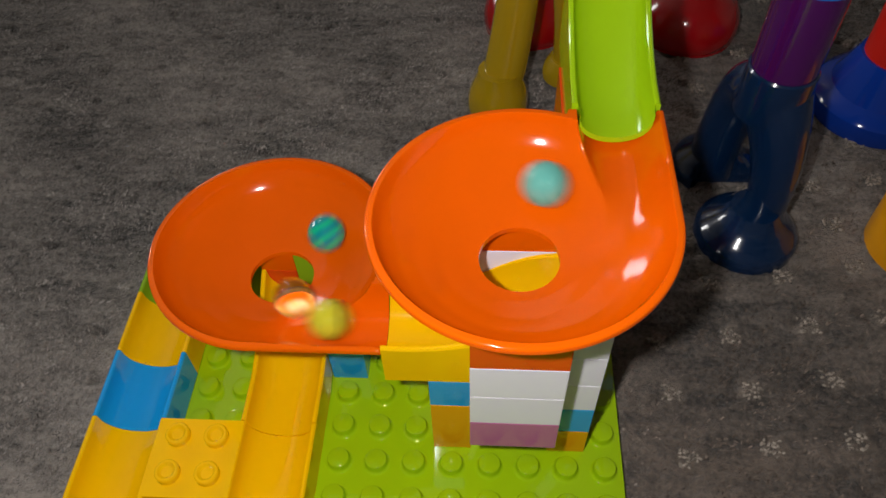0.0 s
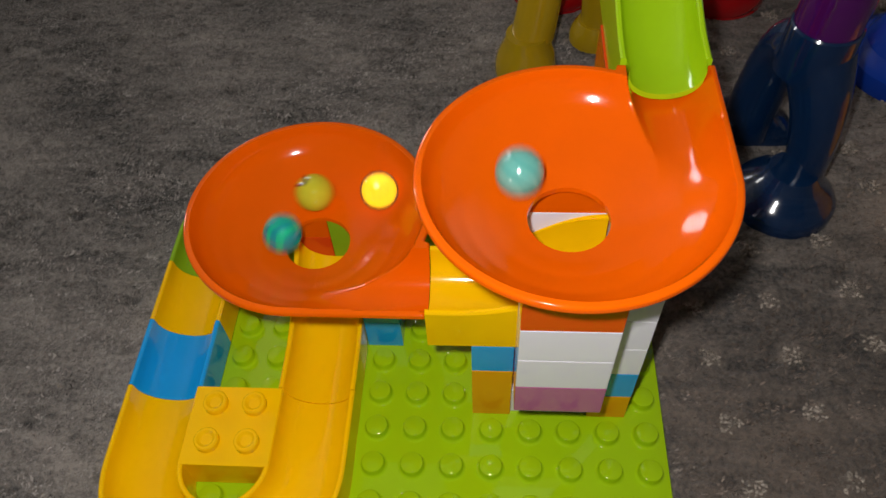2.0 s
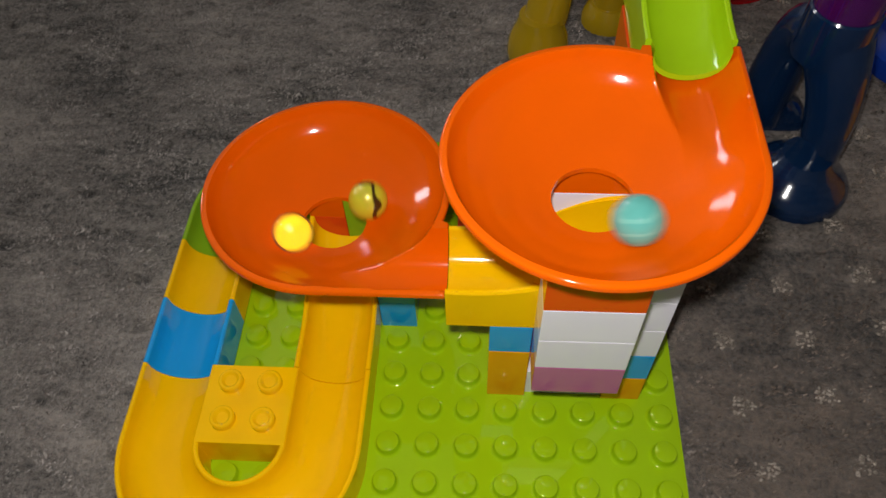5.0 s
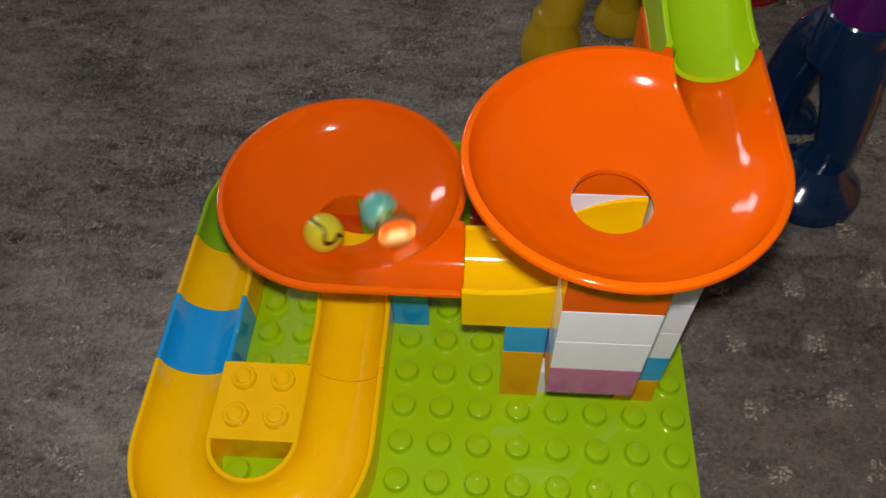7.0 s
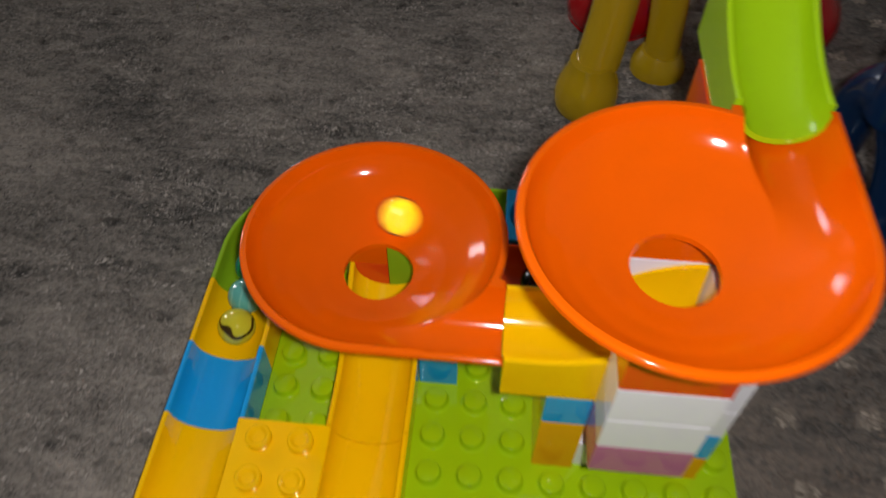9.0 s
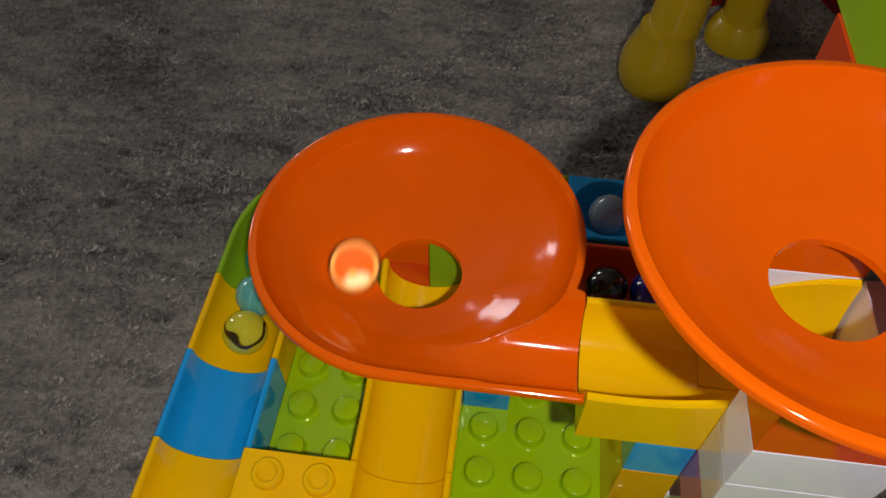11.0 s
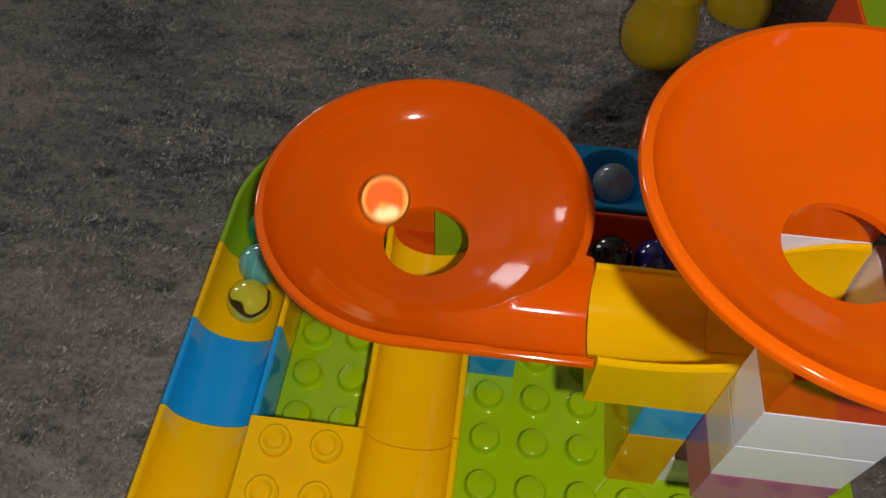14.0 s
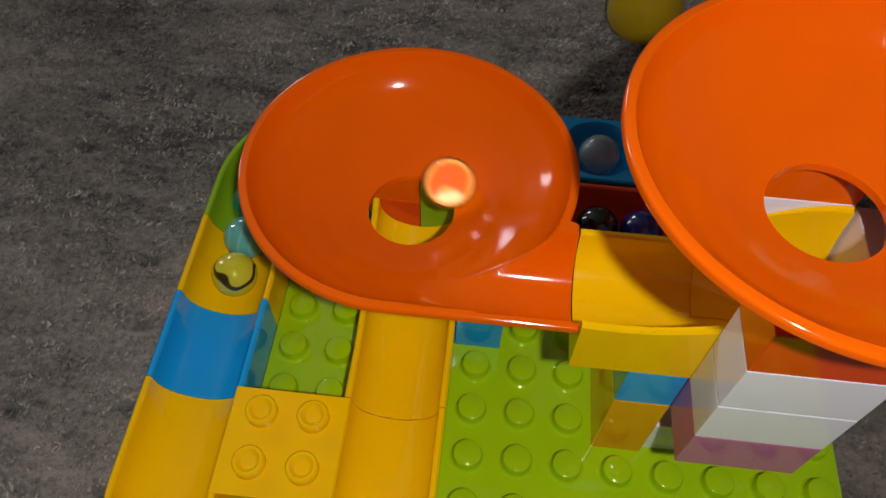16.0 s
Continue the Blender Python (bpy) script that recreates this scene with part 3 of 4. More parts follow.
def scoop():
    """Rounded wall that turns the marble from the big funnel into the raised track."""
    ob = thing("marble_scoop", pose(3.5 * P, 3.5 * P, 3 * H), "yellow curved plastic scoop under the big funnel hole", "toy track", "channel tracks")
    bm, rows = bmesh.new(), []
    for i in range(15):
        u = i / 14
        top = H + 0.004 + 0.0150 * math.sin(u * math.pi / 2)
        row = []
        for k in range(13):
            v = k / 12 * math.pi / 2
            y = 0.0152 * math.sin(v) * (1 - 0.10 * u * u)
            row.append((u * (2 * P - 0.0008), y, 0.0056 + (top - 0.0056) * (1 - math.cos(v))))
        rows.append([bm.verts.new(p) for p in row] + [bm.verts.new((row[-1][0], 0.0159, row[-1][2])), bm.verts.new((row[-1][0], 0.0159, 0.0052)), bm.verts.new((row[0][0], 0.0, 0.0052))])
    for a, b in zip(rows, rows[1:]):
        for k in range(len(a)):
            j = (k + 1) % len(a)
            bm.faces.new((a[k], a[j], b[j], b[k]))
    bm.faces.new(rows[0])
    bm.faces.new(list(reversed(rows[-1])))
    part("wall", bm, YELLOW, ob)
    lip = [(-0.0005, 0.0), (-0.0004, 0.0005), (0.0, 0.0007), (0.0003, 0.0005), (0.0004, 0.0)]
    edge = [((u * (2 * P - 0.0008), 0.0154, H + 0.004 + 0.0150 * math.sin(u * math.pi / 2) - 0.0001), (0, 1, 0), (0, 0, 1)) for u in (k / 14 for k in range(15))]
    part("rim", sweep(bmesh.new(), lip, edge), YELLOW, ob)


scoop()


def end_basin():
    """Blue end piece with a round dish."""
    ob = thing("end_basin", pose(2.5 * P, 9.61 * P, 0), "sky blue plastic catch basin holding a grey marble", "toy track", "channel tracks")
    bm = bmesh.new()
    steps, R = 48, P - 0.0022
    rows = []
    for f, z in ((0.0, 0.0085), (0.35, 0.0089), (0.65, 0.0104), (0.85, 0.0132), (0.96, 0.0165), (1.0, H - 0.0006), (1.03, H)):
        rows.append([bm.verts.new((f * R * math.cos(2 * math.pi * k / steps), f * R * math.sin(2 * math.pi * k / steps), z)) for k in range(steps)] if f else [bm.verts.new((0, 0, z))])
    def rim(z, e):
        out = []
        for k in range(steps):
            c, s = math.cos(2 * math.pi * k / steps), math.sin(2 * math.pi * k / steps)
            q = (P - e) / max(abs(c), abs(s))
            out.append(bm.verts.new((c * q, s * q, z)))
        return out
    rows += [rim(H, 0.0006), rim(H - 0.0006, 0.0001), rim(0.0001, 0.0001)]
    for a, b in zip(rows, rows[1:]):
        for k in range(steps):
            j = (k + 1) % steps
            bm.faces.new((a[0], b[k], b[j]) if len(a) == 1 else (a[k], b[k], b[j], a[j]))
    part("dish", bm, BLUE, ob)


end_basin()


# ---------------------------------------------------------------- funnels
HOLE = 0.0133
PROFILE = [(HOLE, -0.0226), (0.018, -0.0214), (0.026, -0.0185), (0.034, -0.0144), (0.040, -0.0101), (0.0435, -0.0063), (0.0452, -0.0030), (0.0459, -0.0004)]


def bowl_height(r):
    return float(np.interp(r, FINE_R, FINE_Z))


def _fine():
    pr = np.array(PROFILE)
    r = np.linspace(pr[0, 0], pr[-1, 0], 200)
    z = np.interp(r, pr[:, 0], pr[:, 1])
    for _ in range(50):
        z[1:-1] = (z[:-2] + 2 * z[1:-1] + z[2:]) / 4
    return r, z


FINE_R, FINE_Z = _fine()


def funnel_meshes():
    """Round bowl with a channel that comes in along its edge (from +y, at +x), and its lip; the rim lies at z = 0."""
    R, half = 3 * P + 0.0005, P
    cu = R - half + 0.0002                      # centre line of the inlet
    inner = half - 0.0024

    def inlet(x, y):
        u = (x - cu) / inner
        deep = -0.0148 * (1 - abs(u) ** 2.4) ** 0.7 if abs(u) < 1 else 0.0
        f = min(1.0, max(0.0, (y - 0.002) / 0.022))
        f = f * f * (3 - 2 * f)
        rest = bowl_height(max(x, HOLE)) if x < 0.0459 else 0.0
        return rest * (1 - f) + deep * f

    a_end = math.atan2(R, R - 2 * half)
    fine = np.linspace(0, a_end - 1e-4, 260)
    rest_a = np.linspace(a_end + 1e-4, 2 * math.pi, 240, endpoint=False)
    angles = [float(a) for a in (*fine, *rest_a)]

    def reach(a):
        return min(R / max(math.cos(a), 1e-6), R / max(math.sin(a), 1e-6)) if 0 <= a <= a_end else R

    radii = list(np.linspace(HOLE, 0.0436, 46)) + [0.0440, 0.0444, 0.0448, 0.0452, 0.0456, 0.0459]
    top, under, cut = [], [], len(radii) - 1
    for a in angles:
        c, s = math.cos(a), math.sin(a)
        far = reach(a)
        rs = radii + [0.0459 + (R - 0.0459) * f for f in (0.1, 0.25, 0.45, 0.65, 0.8, 0.93, 1.0)]
        rs = [r * (1 + (far / R - 1) * ((r - HOLE) / (R - HOLE))) for r in rs]
        col, low = [], []
        for k, r in enumerate(rs):
            x, y = r * c, r * s
            z = bowl_height(r) if r <= 0.0459 else 0.0
            if x > 0.006 and y > 0:
                w = inlet(x, y)
                k2 = 1e-6 + 0.0012 * min(1.0, y / 0.03) ** 2
                h2 = max(k2 - abs(z - w), 0.0) / k2
                z = min(z, w) - (h2 * h2 * k2 / 4 if w < -0.0003 else 0)
            if k >= cut and z > -0.001:          # the lip is rounded over
                q = (k - cut) / (len(rs) - 1 - cut)
                z -= 0.0008 * max(0.0, q - 0.5) ** 2 / 0.25
            col.append((x, y, z))
            low.append((x, y, min(z - 0.0014, -0.0017) if k > 4 else z - 0.0022))
        top.append(col)
        under.append(low)
    n, last = len(angles), len(top[0]) - 1

    def build(k0, k1, close_in, close_out):
        bm = bmesh.new()
        T = [[bm.verts.new(p) for p in col[k0:k1 + 1]] for col in top]
        U = [[bm.verts.new(p) for p in col[k0:k1 + 1]] for col in under]
        for i in range(n):
            j = (i + 1) % n
            for k in range(k1 - k0):
                bm.faces.new((T[i][k], T[i][k + 1], T[j][k + 1], T[j][k]))
                bm.faces.new((U[i][k], U[j][k], U[j][k + 1], U[i][k + 1]))
            if close_out:
                bm.faces.new((T[i][-1], U[i][-1], U[j][-1], T[j][-1]))
            if close_in:
                bm.faces.new((T[i][0], T[j][0], U[j][0], U[i][0]))
        return bm
    return build(0, cut, True, False), build(cut, last, False, True)


def funnel(m, label):
    ob = thing("marble_funnel", m, label, "toy funnel", "orange funnels")
    inside, lip = funnel_meshes()
    part("bowl", inside, ORANGE, ob)
    part("rim", lip, ORANGE, ob)
    return ob


funnel(pose(*BIG), "glossy orange plastic funnel bowl on the brick tower")
funnel(pose(*SMALL, 0, 0, -90), "glossy orange plastic funnel bowl over the tracks")

# ---------------------------------------------------------------- brick tower
brick(2.5, 2.5, 1, 2, 0, AMBER, "tall amber toy brick standing on the baseplate", tall=2)
brick(2.5, 2.5, 1, 2, 2 * H, BLUE, "sky blue toy brick under the raised track", studs=False)
brick(3.5, 2.6, 2, 1, 0, WHITE, "white toy brick at the foot of the tower")
brick(3.5, 3.0, 2, 1, H, RED_ORANGE, "orange-red toy brick inside the tower", studs=False)
brick(3.5, 1.5, 2, 3, 2 * H, PURPLE, "mauve toy brick overhanging the tower front", studs=False)
brick(3.5, 1.5, 2, 1, 3 * H, WHITE, "glossy white toy brick in the tower front")
brick(3.5, 1.5, 2, 1, 4 * H, WHITE, "glossy white toy brick in the tower front")
brick(3.5, 1.5, 2, 1, 5 * H, RED_ORANGE, "orange toy brick under the funnel rim", studs=False, tall=0.85)
for k, (mat, word) in enumerate(((AMBER, "amber"), (BLUE, "sky blue"), (WHITE, "white"), (WHITE, "white"), (WHITE, "white"))):
    brick(5.5, 2.5, 1, 2, k * H, mat, word + " toy brick in the side pillar", studs=k < 4)
brick(3.5, 4.5, 2, 1, 4 * H, WHITE, "white toy brick behind the raised track", studs=False)
brick(3.5, 4.5, 2, 1, 3 * H, WHITE, "white toy brick behind the raised track")
brick(3.5, 4.5, 2, 1, 2 * H, WHITE, "white toy brick behind the raised track")
brick(3.5, 4.5, 2, 1, 0, WHITE, "white toy brick behind the raised track", tall=2)
brick(6.5, 4.1, 0.35, 0.8, 0, YELLOW, "small yellow toy piece beside the pillar", tall=0.7, studs=False)
brick(-0.5, 4.5, 1, 1, 0, BLUE, "blue toy brick in the shade of the funnel")
brick(-0.5, 4.5, 1, 1, H, BLUE, "blue toy brick in the shade of the funnel", studs=False)
brick(3.5, 4.5, 2, 1, 5 * H, ORANGE, "orange toy brick under the back of the funnel", studs=False, tall=0.85)
brick(-2.5, 6.5, 1, 1, 0, RED_ORANGE, "orange-red toy brick under the funnel outlet", tall=2)
brick(-2.5, 6.5, 1, 1, 2 * H, ORANGE, "orange toy brick under the funnel outlet", studs=False, tall=0.8)
brick(-1.5, 6.5, 1, 1, 0, LEAF, "tall green toy brick under the funnel outlet", tall=2.8, studs=False)


# ---------------------------------------------------------------- green chute
def chute():
    """Open slide, level where it meets the funnel and steeper further up; its foot is a straight block."""
    ob = thing("chute", pose(6.5 * P, 6.34 * P, 0), "bright lime plastic chute sloping into the big funnel", "toy slide")
    sec0 = channel_section(depth=0.0112, wall=0.0021, floor=0.0, top=0.0, half=P - 0.0009)

    def row(y):
        z = 7 * H + 0.0010 + 6.2 * max(0.0, y - 0.008) ** 2
        low = 6 * H + 0.0002 if y > 0.005 else 7 * H - 0.0172
        q = 0.97 if y < 0.0035 else 1.0
        pts = [(u * q, z + w) for u, w in sec0]
        pts[0], pts[-1] = (pts[0][0], low), (pts[-1][0], low)
        return pts

    def piece(name, pick, start=0.0):
        bm, rings = bmesh.new(), []
        for k in range(33):
            y = start + (4.1 * P - start) * k / 32
            rings.append([bm.verts.new((u, y, z)) for u, z in pick(row(y))])
        n = len(rings[0])
        for a, b in zip(rings, rings[1:]):
            for i in range(n):
                j = (i + 1) % n
                bm.faces.new((a[i], a[j], b[j], b[i]))
        bm.faces.new(rings[0])
        bm.faces.new(list(reversed(rings[-1])))
        part(name, bm, CHUTE, ob)

    piece("trough", lambda p: p[4:-4] + [(u, p[0][1] if p[0][1] < 7 * H - 0.0173 else w - 0.0022) for u, w in reversed(p[4:-4])])
    piece("side_wall", lambda p: p[:5] + [(p[4][0], p[0][1])], 0.0052)
    piece("side_wall", lambda p: p[-5:] + [(p[-5][0], p[-1][1])], 0.0052)


chute()
for k in range(6):
    brick(5.5, 7.5, 2, 2, k * H, RED_ORANGE, "red-orange toy brick holding up the chute", studs=False, group="bricks under the chute")


# ---------------------------------------------------------------- loose marbles
def marble(name, mat, label, at):
    ob = thing("marble", pose(*at), label, "marble", "glass marbles")
    part("glass_ball", ball_bm(0.008), mat, ob)
    return ob


MINT = marble_glass("mint_marble", (0.13, 0.47, 0.42), (0.20, 0.55, 0.48), 0.1)
TEAL = marble_glass("teal_marble", (0.004, 0.34, 0.40), (0.004, 0.62, 0.34), 0.2, width=0.4)
LEMON = swirl_marble("lemon_marble", (0.60, 0.55, 0.03), (0.05, 0.028, 0.006))
GREY = marble_glass("grey_marble", (0.46, 0.58, 0.66), (0.52, 0.58, 0.62), 0.65)
BLACK = marble_glass("black_marble", (0.004, 0.004, 0.004), (0.02, 0.018, 0.016), 0.0, width=0.04)
INDIGO = marble_glass("indigo_marble", (0.010, 0.015, 0.16), (0.02, 0.03, 0.30), 0.1)
marble("marble", GREY, "smoky grey glass marble lying in the basin", (0.0405, 0.1525, 0.0166))
marble("marble", BLACK, "black glass marble lying in the tray", (0.0400, 0.120, 0.0130))
marble("marble", INDIGO, "dark blue glass marble lying in the tray", (0.0565, 0.120, 0.0130))
mint = marble("marble", MINT, "mint green glass marble rolling round the funnel", (0, 0, 0))
teal = marble("marble", TEAL, "teal glass marble rolling round the funnel", (0, 0, 0))
lemon = marble("marble", LEMON, "yellow glass marble with a dark swirl", (0, 0, 0))


def glow_material(name, ring, foot, top, core):
    """Lit face of the lamp disc: pale ring and foot, another colour towards the top, a bright core."""
    m, t, b = nodes_of(name)
    n, l = t.nodes, t.links
    co = n.new("ShaderNodeTexCoord")
    nz = n.new("ShaderNodeTexNoise")
    nz.inputs["Scale"].default_value, nz.inputs["Detail"].default_value = 330, 1
    l.new(co.outputs["Object"], nz.inputs["Vector"])

    def distance(x, y, wobble):
        d = n.new("ShaderNodeVectorMath")
        d.operation = "DISTANCE"
        d.inputs[1].default_value = (x, y, 0)
        l.new(co.outputs["Object"], d.inputs[0])
        a = n.new("ShaderNodeMath")
        a.operation = "MULTIPLY_ADD"
        a.inputs[1].default_value = wobble
        l.new(nz.outputs["Fac"], a.inputs[0])
        l.new(d.outputs["Value"], a.inputs[2])
        return a.outputs[0]

    def blend(value, lo, hi, below, above):
        mr = n.new("ShaderNodeMapRange")
        mr.interpolation_type = "SMOOTHSTEP"
        mr.inputs["From Min"].default_value, mr.inputs["From Max"].default_value = lo, hi
        l.new(value, mr.inputs["Value"])
        mix = n.new("ShaderNodeMix")
        mix.data_type = "RGBA"
        l.new(mr.outputs["Result"], mix.inputs[0])
        for k, c in ((6, below), (7, above)):
            if isinstance(c, tuple):
                mix.inputs[k].default_value = (*c, 1)
            else:
                l.new(c, mix.inputs[k])
        return mix.outputs[2]

    inner = blend(distance(0.0003, -0.0052, 0.0016), 0.0034, 0.0056, foot, top)
    inner = blend(distance(-0.0006, -0.0016, 0.0012), 0.0009, 0.0022, core, inner)
    color = blend(distance(0, 0, 0.0010), 0.0049, 0.0061, inner, ring)
    l.new(color, b.inputs["Emission Color"])
    b.inputs["Emission Strength"].default_value = 1.55
    b.inputs["Base Color"].default_value = (0.06, 0.02, 0.004, 1)
    return m


def light_marble():
    """Clear ball with a flat lamp disc inside: one face glows orange, the other yellow."""
    ob = thing("light_up_marble", pose(0, 0, 0), "clear light-up marble glowing orange, rolling round the funnel", "marble", "glass marbles")
    m, t, b = nodes_of("clear_marble")
    b.inputs["Base Color"].default_value = (0.86, 0.77, 0.75, 1)
    b.inputs["Transmission Weight"].default_value = 1.0
    b.inputs["Roughness"].default_value = 0.02
    b.inputs["IOR"].default_value = 1.27
    part("clear_ball", ball_bm(0.0080), m, ob)
    # added two-faced disc stands in for the marble's changing, flashing light
    orange = glow_material("orange_light", (1.0, 0.40, 0.08), (1.0, 0.80, 0.38), (1.0, 0.125, 0.001), (1.0, 0.42, 0.05))
    yellow = glow_material("yellow_light", (1.0, 0.56, 0.004), (1.0, 0.72, 0.008), (1.0, 0.60, 0.003), (1.1, 0.95, 0.30))
    R = 0.0062
    dish = [(0, 0.00025), (R * 0.35, 0.00030), (R * 0.7, 0.00045), (R * 0.9, 0.0005), (R, 0.0006)]
    part("lit_face", lathe(bmesh.new(), dish, 36), orange, ob, "glowing orange face of the light")
    part("lit_face", lathe(bmesh.new(), [(r, -z) for r, z in dish], 36), yellow, ob, "glowing yellow face of the light")
    # ring added to hide both lit faces when the disc is edge-on
    smoky = clear_plastic("smoky_ring", (0.45, 0.36, 0.36), 0.6, 0.08)
    part("ring", lathe(bmesh.new(), [(R + 0.00005, -0.0012), (R + 0.0004, -0.0009), (R + 0.0004, 0.0009), (R + 0.00005, 0.0012)], 36, True), smoky, ob, "smoky clear ring round the light")
    return ob


lit = light_marble()


# ---------------------------------------------------------------- other marble-run pieces on the carpet
def tube_along(bm, pts, radii, steps=28):
    """Round tube through points, each with its radius, closed at both ends."""
    pts = [Vector(p) for p in pts]
    rings = []
    for i, (p, r) in enumerate(zip(pts, radii)):
        d = (pts[min(i + 1, len(pts) - 1)] - pts[max(i - 1, 0)]).normalized()
        side = d.cross(Vector((0.1, 1, 0.05))).normalized()
        up = side.cross(d)
        rings.append([bm.verts.new(p + r * (math.cos(2 * math.pi * k / steps) * side + math.sin(2 * math.pi * k / steps) * up)) for k in range(steps)])
    for a, b in zip(rings, rings[1:]):
        for k in range(steps):
            j = (k + 1) % steps
            bm.faces.new((a[k], a[j], b[j], b[k]))
    bm.faces.new(list(reversed(rings[0])))
    bm.faces.new(rings[-1])
    return bm


def bend(a, b, c, n=12):
    """Points of a smooth bend from a by b to c."""
    a, b, c = Vector(a), Vector(b), Vector(c)
    return [(1 - s) ** 2 * a + 2 * s * (1 - s) * b + s * s * c for s in (k / (n - 1) for k in range(n))]


def bell_foot(parent, material, x, y, r, cut=None):
    """Domed round foot; cut: its front is open, but for a toe at one side."""
    bm = lathe(bmesh.new(), [(0, 0), (r, 0), (r, 0.0050), (r * 0.985, 0.0064), (r * 0.93, 0.0088), (r * 0.82, 0.0118), (r * 0.68, 0.0150), (r * 0.56, 0.0184), (r * 0.46, 0.0235), (0, 0.0235)], 44)
    if cut is not None:
        for v in bm.verts:
            if v.co.x > -0.62 * r:
                v.co.y = max(v.co.y, cut)
    o = part("foot", bm, material, parent)
    o.location = (x, y, 0)
    return o


def navy_tower():
    ob = thing("marble_run_tower", pose(0.197, 0.168, FLOOR), "dark blue clear plastic marble-run arch piece with a violet tube", "toy tower")
    bell_foot(ob, NAVY, 0, 0, 0.0262)
    part("leg", tube_along(bmesh.new(), bend((0.006, 0.003, 0.010), (0.008, 0.005, 0.048), (-0.003, 0.018, 0.080)), [0.0102 + 0.0058 * (k / 11) ** 1.6 for k in range(12)]), NAVY, ob)
    part("leg", tube_along(bmesh.new(), bend((-0.010, 0.049, 0.004), (-0.011, 0.046, 0.082), (-0.008, 0.021, 0.078), 20), [0.0135 - 0.0012 * math.sin(k / 19 * 3.1) for k in range(20)]), NAVY, ob)
    bell_foot(ob, NAVY, -0.008, 0.050, 0.0235, -0.011)
    part("collar", lathe(bmesh.new(), [(0.0162, 0), (0.0168, 0.002), (0.0157, 0.0245), (0.0150, 0.0255), (0, 0.0255)], 36), NAVY, ob).location = (-0.0045, 0.019, 0.0710)
    part("tube", lathe(bmesh.new(), [(0.0146, 0), (0.0146, 0.044), (0.0130, 0.044), (0.0130, 0)], 36, True), VIOLET, ob, "violet clear tube").location = (-0.0045, 0.019, 0.0960)
    part("cap", lathe(bmesh.new(), [(0.0165, 0), (0.0165, 0.02), (0.014, 0.022), (0, 0.022)], 36), AZURE, ob, "bright blue collar").location = (-0.0045, 0.019, 0.1400)


def blue_base():
    ob = thing("marble_run_pillar", pose(0.294, 0.272, FLOOR), "cobalt blue round foot with a red tube on the carpet", "toy tower")
    bm = lathe(bmesh.new(), [(0, 0), (0.037, 0), (0.038, 0.002), (0.038, 0.012), (0.036, 0.015), (0.030, 0.019), (0.0235, 0.034), (0.021, 0.040), (0, 0.040)], 44)
    part("foot", bm, COBALT, ob)
    part("tube", lathe(bmesh.new(), [(0.0195, 0), (0.0195, 0.09), (0.017, 0.09), (0.017, 0)], 36, True), RED, ob, "red tube").location = (0, 0, 0.038)


def red_dome(x, y, r):
    ob = thing("domed_stand", pose(x, y, FLOOR), "red clear plastic domed stand on the carpet", "toy tower", "red domed stands")
    part("dome", lathe(bmesh.new(), [(0, 0), (r * 0.90, 0), (r * 0.97, 0.003), (r, 0.008), (r * 0.99, 0.013), (r * 0.94, 0.019), (r * 0.84, 0.025), (r * 0.68, 0.030), (r * 0.52, 0.034), (r * 0.46, 0.060), (0, 0.060)], 44), CLEAR_RED, ob)
    part("ring", lathe(bmesh.new(), [(r * 0.90, 0.0), (r * 0.96, 0.0005), (r * 0.96, 0.0022), (r * 0.90, 0.0022)], 44, True), CLEAR_RED, ob)


def yellow_elbow():
    ob = thing("marble_run_elbow", pose(0.066, 0.262, FLOOR), "yellow clear plastic marble-run elbow with bell-shaped feet", "toy tower")
    bell = [(0, 0), (0.0150, 0), (0.0168, 0.002), (0.0180, 0.006), (0.0183, 0.011), (0.0178, 0.0165), (0.0164, 0.0215), (0.0146, 0.026), (0.0130, 0.030), (0.0122, 0.034), (0, 0.034)]
    part("foot", lathe(bmesh.new(), bell, 40), CLEAR_YELLOW, ob)
    part("tube", tube_along(bmesh.new(), bend((0.003, 0.003, 0.030), (0.008, 0.010, 0.055), (0.013, 0.028, 0.105)), [0.0125 - 0.0012 * k / 11 for k in range(12)]), CLEAR_YELLOW, ob)
    part("tube", tube_along(bmesh.new(), bend((0.045, 0.040, 0.012), (0.045, 0.042, 0.05), (0.033, 0.046, 0.10)), [0.0105] * 12), CLEAR_YELLOW, ob)
    part("foot", lathe(bmesh.new(), [(0, 0), (0.0165, 0), (0.0165, 0.005), (0.0150, 0.009), (0.0120, 0.014), (0, 0.014)], 36), CLEAR_YELLOW, ob).location = (0.045, 0.040, 0)


def yellow_ring():
    ob = thing("marble_run_cup", pose(0.285, 0.160, FLOOR), "orange-yellow round plastic cup on the carpet", "toy cup")
    part("cup", lathe(bmesh.new(), [(0, 0.001), (0.026, 0.001), (0.028, 0.003), (0.028, 0.030), (0.0275, 0.031), (0.026, 0.031), (0.0255, 0.030), (0.0255, 0.004), (0, 0.004)], 44), AMBER, ob)


def lint():
    """A white crumb caught in the pile."""
    ob = thing("lint_speck", pose(0.2215, 0.1630, FLOOR + 0.0008), "small white speck of lint on the carpet", "lint")
    bm = ball_bm(0.0013, 10, 6)
    for v in bm.verts:
        v.co *= 0.6 + 0.8 * noise.random()
        v.co.z *= 0.5
    part("fluff", bm, FRAME_PAINT, ob)


lint()
navy_tower()
blue_base()
red_dome(0.193, 0.350, 0.0330)
red_dome(0.0865, 0.354, 0.0305)
yellow_elbow()
